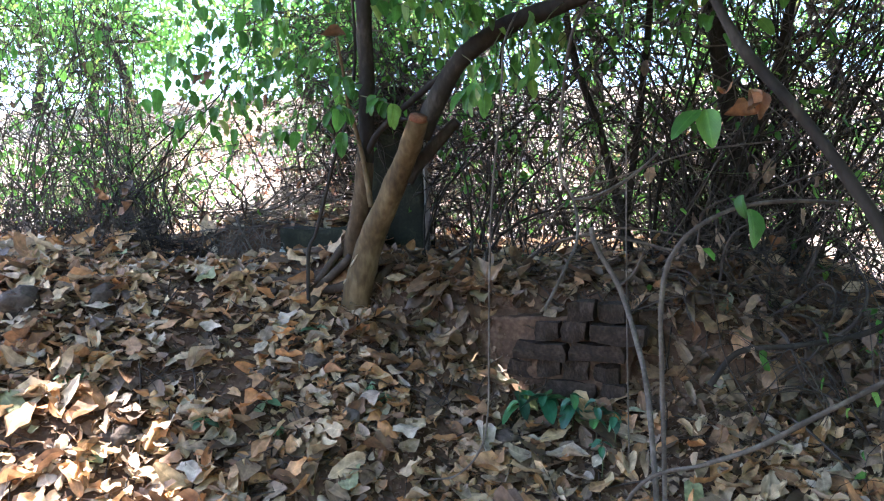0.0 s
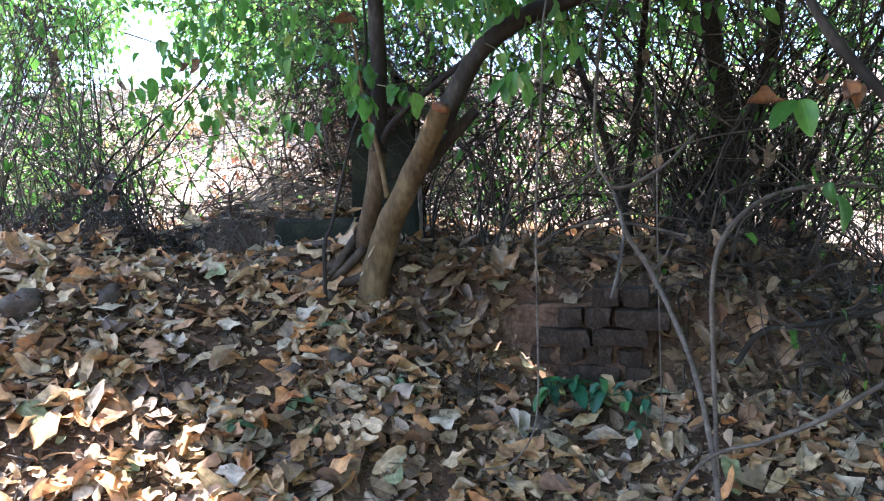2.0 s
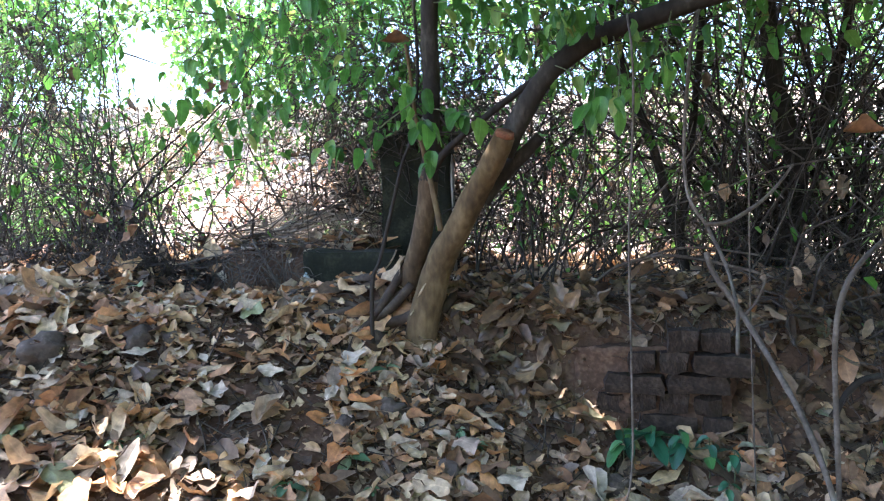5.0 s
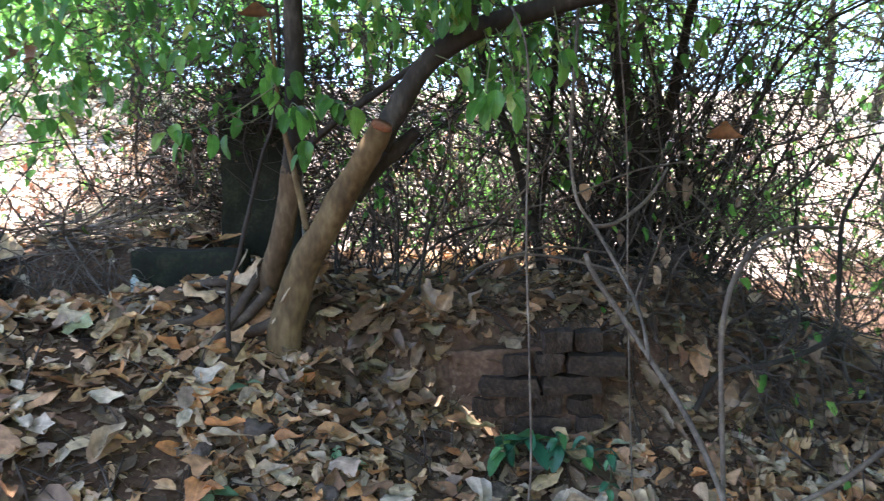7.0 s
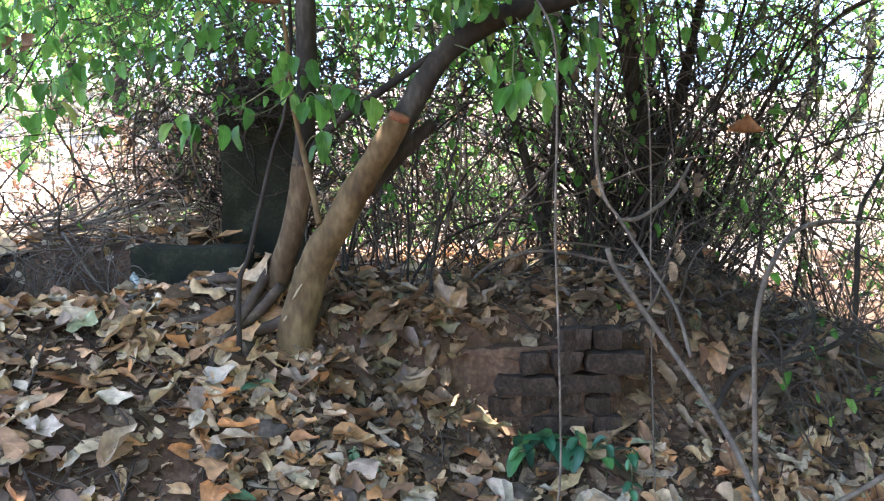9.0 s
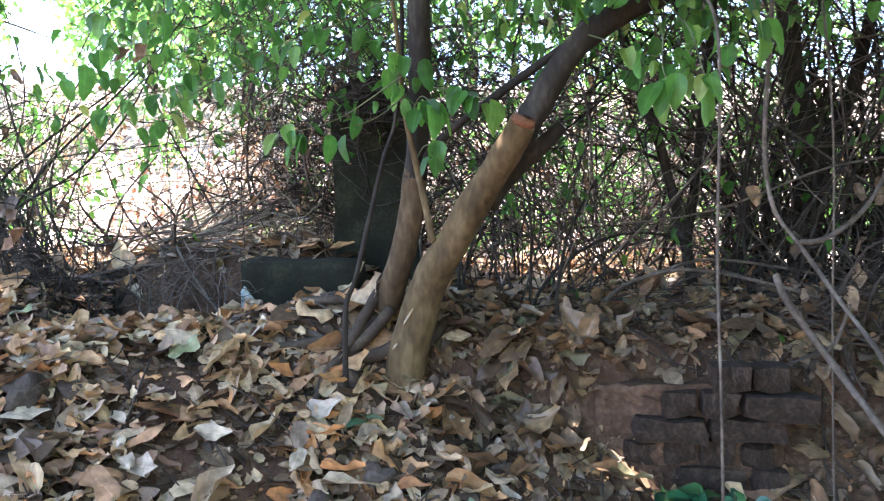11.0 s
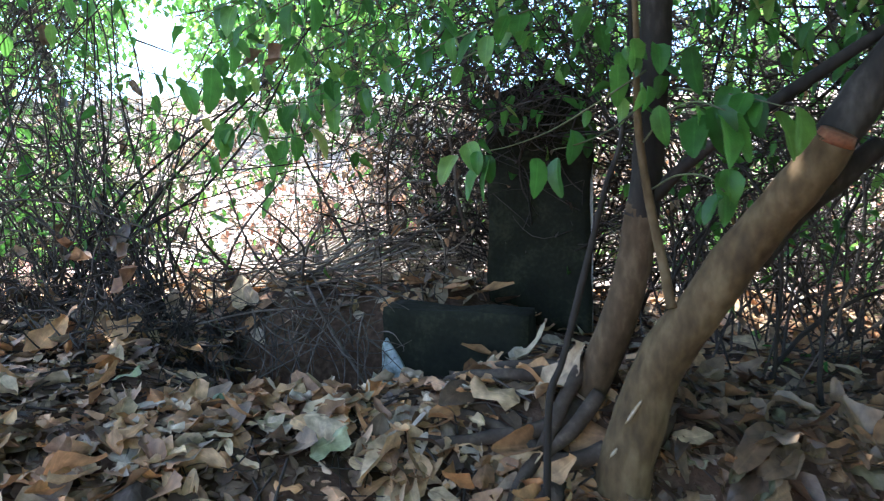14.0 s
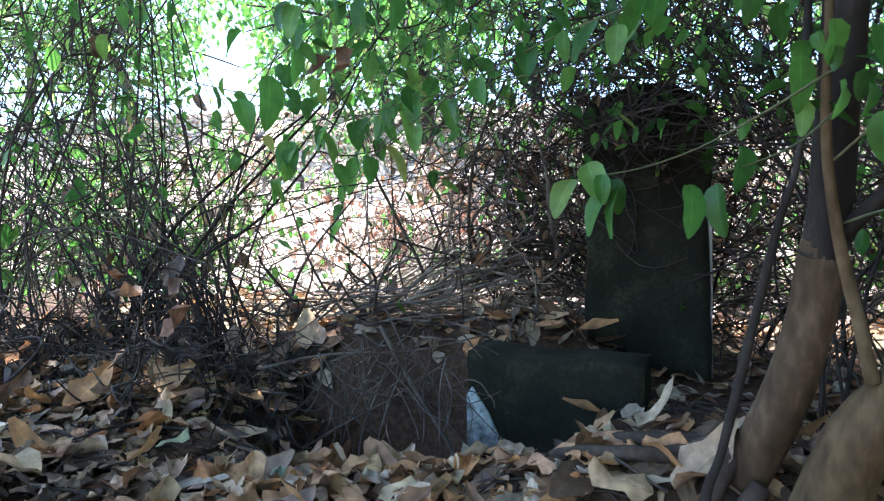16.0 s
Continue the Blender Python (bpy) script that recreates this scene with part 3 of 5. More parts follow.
tree_part("limb", [(-0.03, 2.5, 1.46), (0.02, 2.46, 1.52), (0.114, 2.43, 1.594), (0.248, 2.41, 1.684), (0.401, 2.39, 1.784), (0.57, 2.38, 1.89), (0.79, 2.36, 1.97), (1.08, 2.3, 2.03), (1.5, 2.3, 2.4)],
          0.015, 0.010, M_BARK_DARK, sides=9, knobbly=0.16)
tree_part("prong", [(0.165, 2.43, 1.33), (0.24, 2.44, 1.42), (0.33, 2.42, 1.50), (0.398, 2.41, 1.56)], 0.036, 0.022, M_BARK_DARK, "short broken dark prong", sides=10, knobbly=0.2)
tree_part("sprout", [(0.0, 2.44, 1.22), (-0.018, 2.45, 1.32), (-0.04, 2.46, 1.43), (-0.062, 2.44, 1.55), (-0.076, 2.40, 1.66), (-0.08, 2.36, 1.80), (-0.09, 2.33, 1.92)],
          0.0125, 0.006, M_BARK, "thin upright sprout", sides=8)


def root(start, heading, length, r0, wob, seed):
    """A root that runs from the stem over the ground and dives into the litter."""
    rr = np.random.default_rng(seed)
    x, y, z = start
    a = radians(heading)
    pts = [start]
    for i in range(1, 7):
        a += rr.normal(0, wob)
        x, y = x + math.cos(a) * length / 6, y + math.sin(a) * length / 6
        g = float(ground_z(x, y))
        z = max(g + 0.02 - 0.012 * (i - 3), z * 0.45 + (g + 0.015) * 0.55) if i < 4 else g + 0.022 - 0.012 * (i - 3)
        pts.append((x, y, z))
    tree_part("root", pts, r0, r0 * 0.35, M_ROOT, sides=8, knobbly=0.22, seed=seed)


for i, (st, hd, le, r0) in enumerate([((-0.17, 2.60, 1.08), 215, 0.42, 0.022), ((-0.19, 2.64, 1.06), 185, 0.62, 0.020), ((-0.18, 2.62, 0.98), 200, 0.75, 0.024), ((-0.15, 2.55, 1.0), 225, 0.5, 0.020),
                                      ((-0.14, 2.50, 0.88), 205, 0.55, 0.024), ((-0.05, 2.53, 0.86), 20, 0.4, 0.022), ((-0.2, 2.68, 1.02), 165, 0.5, 0.018)]):
    root(st, hd, le, r0, 0.28, i + 1)

for x, y, z, w, h in [(-0.082, 2.43, 0.99, 0.008, 0.04), (-0.125, 2.425, 0.90, 0.007, 0.016)]:
    bm = bmesh.new()
    bmesh.ops.create_icosphere(bm, subdivisions=2, radius=1)
    for v in bm.verts:
        v.co = Vector((v.co.x * w * 0.55, v.co.y * 0.004, v.co.z * h * 0.7)) * (1 + 0.3 * noise.noise(v.co * 2 + Vector((z * 9, 0, 0)))) + Vector((x + v.co.z * h * 0.45, y, z)) - BASE
    part("scar", bm, M_SCAR, tree, "pale chipped scar in the bark")

# twigs that carry the leaves hanging in front of the tree
SPRAYS = [  # points of the twig, leaves on it, share of its length that carries them
    ([(-0.06, 2.36, 1.72), (-0.16, 2.38, 1.66), (-0.26, 2.42, 1.61), (-0.36, 2.44, 1.58), (-0.46, 2.46, 1.57)], 6, 0.22),
    ([(-0.06, 2.36, 1.66), (-0.13, 2.33, 1.60), (-0.20, 2.32, 1.57), (-0.25, 2.315, 1.56)], 3, 0.15),
    ([(-0.06, 2.42, 1.58), (-0.03, 2.30, 1.62), (0.0, 2.15, 1.62), (0.03, 2.05, 1.59)], 9, 0.4),
    ([(-0.04, 2.44, 1.48), (-0.01, 2.30, 1.50), (0.02, 2.15, 1.49), (0.03, 2.05, 1.46)], 4, 0.2),
    ([(0.0, 2.36, 1.68), (0.06, 2.30, 1.66), (0.12, 2.27, 1.64), (0.17, 2.25, 1.62)], 6, 0.6),
    ([(0.45, 2.3, 1.80), (0.50, 2.22, 1.76), (0.54, 2.16, 1.72), (0.60, 2.1, 1.69)], 4, 0.5),
    ([(0.62, 2.3, 1.89), (0.61, 2.1, 1.76), (0.58, 1.98, 1.65), (0.575, 1.92, 1.60)], 4, 0.15),
    ([(0.66, 2.3, 1.89), (0.66, 2.05, 1.75), (0.645, 1.9, 1.63), (0.635, 1.83, 1.58)], 4, 0.15),
    ([(0.85, 2.25, 1.94), (0.82, 2.1, 1.86), (0.80, 2.0, 1.78), (0.79, 1.95, 1.70)], 4, 0.3),
    ([(-0.1, 2.4, 1.95), (-0.3, 2.5, 1.9), (-0.55, 2.6, 1.85), (-0.8, 2.7, 1.76), (-1.0, 2.8, 1.66)], 9, 0.8),
    ([(-0.05, 2.42, 2.05), (-0.3, 2.35, 2.02), (-0.6, 2.35, 1.98), (-0.9, 2.4, 1.9), (-1.15, 2.5, 1.8)], 14, 0.8),
    ([(-0.3, 2.6, 1.9), (-0.6, 2.9, 1.86), (-0.95, 2.95, 1.82), (-1.2, 2.9, 1.74), (-1.32, 2.85, 1.62)], 14, 0.6),
    ([(-0.6, 3.0, 2.1), (-0.95, 3.3, 2.0), (-1.25, 3.5, 1.85), (-1.42, 3.6, 1.68), (-1.46, 3.66, 1.54)], 9, 0.6),
    ([(0.0, 2.45, 2.1), (0.1, 2.3, 2.05), (0.25, 2.2, 1.98), (0.35, 2.1, 1.92)], 9, 0.8),
    ([(-0.1, 2.5, 2.2), (-0.5, 2.4, 2.15), (-0.85, 2.6, 2.08), (-1.25, 2.66, 1.98)], 14, 0.8),
    ([(0.2, 2.4, 2.1), (0.5, 2.5, 2.05), (0.9, 2.6, 1.98), (1.3, 2.7, 1.9)], 10, 0.8),
]
r_leaf = np.random.default_rng(5)
for pts, n, share in SPRAYS:
    twig = tree_part("leafy_twig", pts, 0.0024, 0.0013, M_TWIG_GREEN, sides=5, steps=5)
    line = curve_points(pts, 8)
    for i in range(n):
        u = 1 - share * i / n
        p = line[int(u * (len(line) - 1))] + r_leaf.normal(0, 0.015, 3)
        put_leaf(twig, p, r_leaf.uniform(190, 350), r_leaf.uniform(40, 80), r_leaf.uniform(0.7, 1.05), r_leaf.uniform(-35, 35))

# crown: unseen foliage overhead that shades the bank, with gaps
def crown_places(n, box, seed, clumps=60, spread=0.55):
    r = np.random.default_rng(seed)
    x0, x1, y0, y1, z0, z1 = box
    c = np.stack([r.uniform(x0, x1, clumps), r.uniform(y0, y1, clumps), r.uniform(z0, z1, clumps)], 1)
    p = c[r.integers(0, clumps, n)] + r.normal(0, 1, (n, 3)) * np.array([spread, spread, spread * 0.55])
    return p[outside_gaps(p, 0.15)], r


p, r = crown_places(32000, (-3.9, 4.2, -1.4, 5.4, 3.9, 5.6), 21, 330, 0.5)
p = p[(p[:, 2] > 2.6 + 0.36 * np.maximum(p[:, 1], 0))]
p = p[p[:, 1] < 4.0 + 0.15 * step_up(-3.0, -1.6, p[:, 0]) - 0.9 * step_up(0.6, 2.0, p[:, 0]) + 0.25 * np.sin(p[:, 0] * 3)]
p = p[~((p[:, 1] < 1.35) & (p[:, 0] < -0.3)) & (p[:, 1] > 0.6 + 0.2 * np.sin(p[:, 0] * 2)) & (p[:, 0] < 1.9)]
# extra unseen clump, added to keep the sun off the trunk
extra, _ = crown_places(6000, (-2.6, -0.3, 1.9, 3.9, 3.9, 4.7), 23, 50, 0.3)
p = np.concatenate([p, extra])
# a dense unseen skirt of leaves over the thicket, added to shade the bank
skirt, _ = crown_places(3200, (0.5, 2.8, 2.5, 3.9, 2.65, 3.4), 25, 60, 0.22)
p = np.concatenate([p, skirt[skirt[:, 2] > 2.4 + 0.3 * np.maximum(skirt[:, 1] - 3.0, 0)]])
# unseen leaves back over the path on one side, added to block sky light
back, _ = crown_places(3500, (2.4, 5.0, -4.0, 0.5, 3.2, 4.8), 24, 50, 0.5)
# more unseen leaves over bank and path, added to darken the right side
over, _ = crown_places(12000, (0.0, 2.6, 0.9, 3.0, 2.8, 3.6), 27, 110, 0.3)
side, _ = crown_places(4500, (0.7, 3.6, -2.6, 0.9, 2.9, 3.9), 28, 80, 0.4)
p = np.concatenate([p, back, over[over[:, 2] > 2.45], side])
part("crown", scatter_mesh("crown", BIG, p - np.array(BASE), hang_rots(len(p), r, 0.6), r.uniform(0.5, 1.0, len(p))), M_GREEN, tree, "dense green crown with small gaps, partly added unseen for shade", kind="stuff")
# lower foliage that shows along the top of the view
for n_, box_, cl, sp in ((210, (-1.45, -0.9, 2.7, 3.6, 1.75, 2.45), 24, 0.10), (60, (-0.75, -0.2, 2.6, 3.2, 1.98, 2.5), 12, 0.1), (50, (-2.3, -1.7, 2.8, 3.6, 2.0, 2.6), 14, 0.12), (420, (0.2, 1.6, 2.5, 3.4, 1.95, 2.6), 30, 0.17), (210, (-0.4, 0.6, 2.3, 3.0, 1.85, 2.4), 18, 0.12), (70, (-0.22, 0.08, 2.25, 2.6, 1.66, 1.95), 10, 0.05), (90, (0.32, 0.75, 2.15, 2.6, 1.68, 1.95), 13, 0.05)):
    p, r = crown_places(n_, box_, 22 + cl, cl, sp)
    part("low_foliage", scatter_mesh("low_foliage", FRESH, p - np.array(BASE), hang_rots(len(p), r, 0.9), r.uniform(0.4, 0.82, len(p))), M_GREEN, tree, kind="stuff")
for _ in range(9):
    a = RNG.uniform(-1, 1)
    tree_part("bough", [(0.05, 2.6, 2.9 + 0.15 * a), (1.2 * RNG.uniform(-1, 1), 2.6 + RNG.uniform(-1, 1.6), 3.3), (3.2 * RNG.uniform(-1, 1), 2.8 + RNG.uniform(-2, 3), 3.8 + a * 0.3)], 0.03, 0.008, M_BARK_DARK, sides=6, steps=5)

# ---- thickets ----
thicket("bush", "tall tangle of thin dark twigs with few leaves", (-4.2, -2.1, 3.2, 4.6), 31, 55, 420, 2.9, 0.0045, 0.0019, 0.28, 0.19, 0.03, 300, None, None, 50, M_BARK_DARK, M_TWIG_GREEN)
thicket("bush", "dense dark bundle of leaning stems and dead leaves", (-2.35, -2.05, 3.2, 3.6), 32, 20, 140, 1.6, 0.006, 0.0026, 0.13, 0.12, 0.03, 80, None, None, 40)
thicket("brushwood", "low dark heap of dead twigs and caught leaves", (-2.7, -1.3, 2.72, 3.4), 33, 220, 2300, 0.46, 0.005, 0.003, 1.0, 0.22, 0.09, 0, None, None, 260, M_TWIG, M_TWIG)
thicket("bush", "airy net of thin reddish twigs before the sunny slope", (-1.7, -0.2, 4.0, 5.0), 34, 22, 170, 2.6, 0.0028, 0.0013, 0.5, 0.19, 0.04, 120, None, None, 24, M_TWIG_RED, M_TWIG_RED)
thicket("bush", "dark thicket of upright stems behind the tree", (0.0, 1.3, 3.7, 4.6), 35, 45, 260, 2.8, 0.0068, 0.0026, 0.35, 0.15, 0.03, 180, None, None, 50)
thicket("bush", "very dense dark thicket with trailing stems", (1.3, 1.9, 3.2, 4.0), 36, 90, 900, 2.7, 0.008, 0.003, 0.26, 0.15, 0.03, 420, None, None, 120)
thicket("bush", "open net of long twigs at the end of the bank", (2.2, 3.8, 3.0, 4.6), 37, 40, 400, 2.9, 0.0055, 0.002, 0.4, 0.16, 0.04, 200, None, None, 30, M_BARK_DARK, M_TWIG_GREEN)
thicket("brushwood", "low dark tangle of dead stems on the bank", (1.2, 2.0, 2.6, 3.2), 38, 70, 480, 0.6, 0.006, 0.0026, 0.9, 0.2, 0.06, 0, None, None, 90, M_TWIG, M_TWIG)
thicket("bush", "dry leafless bush with thin grey stems", (1.75, 2.3, 1.95, 2.5), 39, 22, 160, 1.1, 0.006, 0.0022, 0.55, 0.17, 0.04, 60, None, None, 40, M_TWIG, M_TWIG)
thicket("creeper", "dark leafy creeper round the upper stems of the tree", (-0.08, 0.42, 2.75, 3.05), 53, 22, 240, 1.8, 0.0055, 0.0025, 0.15, 0.12, 0.02, 260, None, None, 0, low=7)
for i, (box_, hh, lv) in enumerate([((-6.6, -4.8, 6.4, 7.8), 1.9, 1700), ((0.8, 2.2, 7.0, 8.0), 2.0, 600), ((-0.8, 0.5, 5.6, 6.4), 1.4, 520), ((0.7, 2.3, 5.4, 6.2), 1.6, 620), ((-5.6, -3.9, 5.2, 6.4), 2.1, 1300), ((3.4, 4.6, 6.6, 7.6), 1.3, 1200), ((5.4, 7.0, 4.8, 6.4), 2.0, 1600), ((4.3, 5.3, 3.6, 4.8), 1.9, 1300), ((-8.0, -6.2, 4.4, 6.0), 2.4, 1900)]):
    thicket("bush", "sunlit green leafy bush with drooping twigs", box_, 40 + i, 50, 500, hh, 0.008, 0.003, 0.35, 0.14, 0.04, lv, FAR_LEAF, None, 0)

def tangle(name, label, box, seed, count, length, thick, mat, down=0.35, wobble=0.22, leaves=0):
    """Thin trailing stems that hang and loop from the bushes above, down to the ground."""
    r = np.random.default_rng(seed)
    x0, x1, y0, y1, z0, z1 = box
    cx, cy = (x0 + x1) / 2, (y0 + y1) / 2
    o = np.array([cx, cy, float(ground_z(cx, cy))])
    base = thing(name, o, label, "vine")
    st = np.stack([r.uniform(x0, x1, count), r.uniform(y0, y1, count), r.uniform(z0, z1, count)], 1)
    d = r.normal(0, 1, (count, 3)) * np.array([1, 0.6, 0.7]) + np.array([0, 0, -down])
    k = 18
    p = wander(count, k, st, d, length * r.uniform(0.5, 1.4, count) / k, wobble, 0.02, r)
    p = p[clear_lines(p, y0 - 0.3)]
    count = len(p)
    gz = ground_z(p[:, :, 0].ravel(), p[:, :, 1].ravel()).reshape(count, k) + 0.01
    p[:, :, 2] = np.maximum(p[:, :, 2], gz)
    rad = thick * r.uniform(0.5, 1.7, (count, 1)) * np.linspace(1, 0.5, k)[None]
    order = np.argsort(p[:, :, 1].mean(1))
    for i in order[:30]:
        v, q = tube_arrays(p[i:i + 1] - o, rad[i:i + 1], 5)
        part("vine_stem", raw_mesh("vine_stem", v, q), mat, base)
    v, q = tube_arrays(p[order[30:]] - o, rad[order[30:]], 3)
    part("vine_tangle", raw_mesh("vine_tangle", v, q), mat, base, kind="stuff")
    if leaves:
        i, j = r.integers(0, count, leaves), r.integers(0, k, leaves)
        w = p[i, j]
        w = w[outside_gaps(w)]
        part("foliage", scatter_mesh("foliage", FAR_LEAF, w - o, hang_rots(len(w), r, 0.9), r.uniform(0.4, 0.85, len(w))), M_GREEN, base, kind="stuff")


tangle("trailing_vines", "looping thin olive vines over the twiggy bushes", (-4.2, -1.9, 3.1, 4.6, 1.3, 3.4), 61, 420, 1.5, 0.0024, M_TWIG_GREEN, leaves=220)
tangle("trailing_vines", "dense dark curling vines beside the open lane", (-3.5, -2.05, 3.0, 3.7, 1.25, 2.7), 67, 200, 1.1, 0.0026, M_TWIG, 0.25, 0.26, leaves=260)
tangle("trailing_vines", "fine reddish vines trailing before the sunny slope", (-1.9, -0.3, 3.3, 4.4, 1.7, 2.9), 62, 85, 1.3, 0.002, M_TWIG_RED, 0.3, 0.2, leaves=110)
tangle("trailing_vines", "dark looping vines behind the tree", (0.0, 1.4, 3.1, 4.2, 1.3, 3.0), 63, 80, 1.3, 0.0026, M_TWIG, leaves=140)
tangle("trailing_vines", "dark looping vines in the thicket", (1.3, 2.3, 2.7, 3.8, 1.2, 3.0), 64, 260, 1.3, 0.0028, M_TWIG, leaves=120)
tangle("trailing_vines", "long thin vines at the open end of the bank", (2.2, 4.0, 2.8, 4.4, 1.0, 3.2), 65, 320, 1.5, 0.0030, M_TWIG_GREEN, leaves=160)


def arching_net(name, label, box, seed, count, height, thick, mat, sway=0.0, spread=0.35, leaves=0):
    """Long thin stems that rise from the ground, arch and cross each other."""
    r = np.random.default_rng(seed)
    x0, x1, y0, y1 = box
    cx, cy = (x0 + x1) / 2, (y0 + y1) / 2
    o = np.array([cx, cy, float(ground_z(cx, cy))])
    base = thing(name, o, label, "bush")
    x, y = r.uniform(x0, x1, count), r.uniform(y0, y1, count)
    st = np.stack([x, y, ground_z(x, y) - 0.04], 1)
    d = np.stack([r.normal(sway, spread, count), r.normal(-0.05, 0.15, count), np.ones(count)], 1)
    k = 22
    p = wander(count, k, st, d, height * r.uniform(0.65, 1.35, count) / k, 0.035, 0.012, r, 0.93)
    p = p[clear_lines(p, y0 - 0.45)]
    count = len(p)
    rad = thick * r.uniform(0.45, 1.6, (count, 1)) * np.linspace(1, 0.45, k)[None]
    order = np.argsort(p[:, :, 1].mean(1))
    for i in order[:36]:
        v, q = tube_arrays(p[i:i + 1] - o, rad[i:i + 1], 6)
        part("stem", raw_mesh("stem", v, q), mat, base)
    v, q = tube_arrays(p[order[36:]] - o, rad[order[36:]], 4)
    part("stem_tangle", raw_mesh("stem_tangle", v, q), mat, base, kind="stuff")
    if leaves:
        i, j = r.integers(0, count, leaves), r.integers(6, k, leaves)
        w = p[i, j] + r.normal(0, 0.015, (leaves, 3))
        w = w[outside_gaps(w)]
        part("foliage", scatter_mesh("foliage", SMALL, w - o, hang_rots(len(w), r, 0.8), r.uniform(0.6, 1.3, len(w))), M_GREEN, base, kind="stuff")


arching_net("bush", "net of long thin arching dark stems", (-3.7, -1.8, 3.0, 3.9), 301, 130, 2.5, 0.0032, M_TWIG, 0.05, 0.35, 130)
arching_net("bush", "dense bundle of dark stems leaning over", (-2.05, -1.7, 3.2, 3.55), 302, 46, 1.5, 0.0042, M_TWIG, -0.5, 0.25, 60)
arching_net("bush", "crossing dark stems behind the forked tree", (0.15, 1.5, 3.1, 3.9), 303, 95, 2.3, 0.0036, M_TWIG, 0.2, 0.5, 200)
arching_net("bush", "thick dark stems crossing in deep shade", (1.15, 2.1, 2.95, 3.6), 304, 100, 2.4, 0.0052, M_BARK_DARK, 0.2, 0.4, 160)
arching_net("bush", "net of long bare twigs at the end of the bank", (2.1, 3.9, 2.9, 4.4), 305, 140, 2.6, 0.0032, M_TWIG, -0.1, 0.5, 160)
tangle("trailing_vines", "dense fine dark vines hanging over the lane", (-1.2, -0.3, 3.4, 4.2, 1.75, 2.7), 306, 190, 0.8, 0.0022, M_TWIG, 0.2, 0.18, leaves=160)
tangle("trailing_vines", "long thin branches sweeping sideways behind the tree", (-0.05, 0.6, 3.6, 4.3, 1.1, 2.1), 307, 130, 1.2, 0.003, M_TWIG, 0.0, 0.06)

tangle("trailing_vines", "long grey-brown vines crossing before the thicket", (0.5, 2.6, 2.95, 3.5, 1.0, 2.3), 308, 110, 1.5, 0.0034, M_VINE, 0.0, 0.07)

tangle("trailing_vines", "fine dark twigs and small leaves hanging under the crown", (-1.3, 0.4, 3.3, 4.2, 2.0, 2.9), 309, 260, 0.9, 0.0022, M_TWIG, 0.2, 0.16, leaves=420)

# heap of cut branches lying behind the hollow
r = np.random.default_rng(50)
heap = thing("branch_heap", (-0.9, 3.9, float(ground_z(-0.9, 3.9))), "heap of dry cut branches, the farther ones paled for sunlight", "branches")
n, k = 760, 10
st = np.stack([r.uniform(-1.7, -0.35, n), r.uniform(3.5, 4.4, n), np.zeros(n)], 1)
st[:, 2] = ground_z(st[:, 0], st[:, 1]) + np.abs(r.normal(0, 0.07, n)) + 0.36 * step_up(-1.3, -0.55, st[:, 0]) * r.uniform(0, 1, n)
ln_ = wander(n, k, st, np.stack([r.normal(0.8, 0.5, n) * np.sign(r.normal(1.2, 1, n)), r.normal(0, 0.45, n), r.normal(0.24, 0.2, n)], 1), r.uniform(0.04, 0.09, n), 0.1, 0.02, r)
ln_[:, :, 2] = np.maximum(ln_[:, :, 2], ground_z(ln_[:, :, 0].ravel(), ln_[:, :, 1].ravel()).reshape(n, k) + 0.01)
ln_ = ln_[clear_lines(ln_, 3.2)]
ln_ = ln_[~((np.abs(ln_[:, :, 0] + 0.34) < 0.26) & (np.abs(ln_[:, :, 1] - 3.62) < 0.16)).any(1)]
n = len(ln_)
near = np.argsort(ln_[:, :, 1].min(1))[:60]
for i in near:
    v, q = tube_arrays(ln_[i:i + 1] - np.array(heap.location), r.uniform(0.003, 0.0085) * np.linspace(1, 0.5, k)[None], 5)
    part("branch", raw_mesh("branch", v, q), M_VINE, heap)
ln_ = np.delete(ln_, near, axis=0)
n = len(ln_)
v, q = tube_arrays(ln_ - np.array(heap.location), r.uniform(0.002, 0.0065, (n, 1)) * np.linspace(1, 0.5, k)[None], 5)
# farther branches are painted lighter than the near ones, as if in sun
part("branch_tangle", raw_mesh("branch_tangle", v, q), M_TWIG_GREY, heap, kind="stuff")

tangle("trailing_vines", "matted dark vines over the top of the slab", (-0.75, 0.1, 3.3, 3.6, 1.74, 2.25), 68, 260, 0.5, 0.0026, M_TWIG, 0.0, 0.24, leaves=90)
tangle("trailing_vines", "dark dead vines arching beside the stone slab", (-1.0, -0.58, 3.62, 4.1, 1.1, 1.85), 66, 120, 0.75, 0.0026, M_TWIG, 0.1, 0.2)
# pale twigs that hang over the edge of the hollow
n, k = 85, 12
st = np.stack([r.uniform(-1.3, -0.85, n), r.uniform(3.0, 3.26, n), r.uniform(0.98, 1.18, n)], 1)
ln_ = wander(n, k, st, np.stack([r.normal(0.1, 0.6, n), r.normal(-0.2, 0.3, n), r.normal(-0.5, 0.5, n)], 1), r.uniform(0.015, 0.034, n), 0.13, 0.03, r)
ln_[:, :, 2] = np.maximum(ln_[:, :, 2], ground_z(ln_[:, :, 0].ravel(), ln_[:, :, 1].ravel()).reshape(n, k) + 0.008)
brush = thing("dry_brush", (-0.88, 3.2, float(ground_z(-0.88, 3.2))), "thin pale dry twigs hanging over the hollow", "twigs")
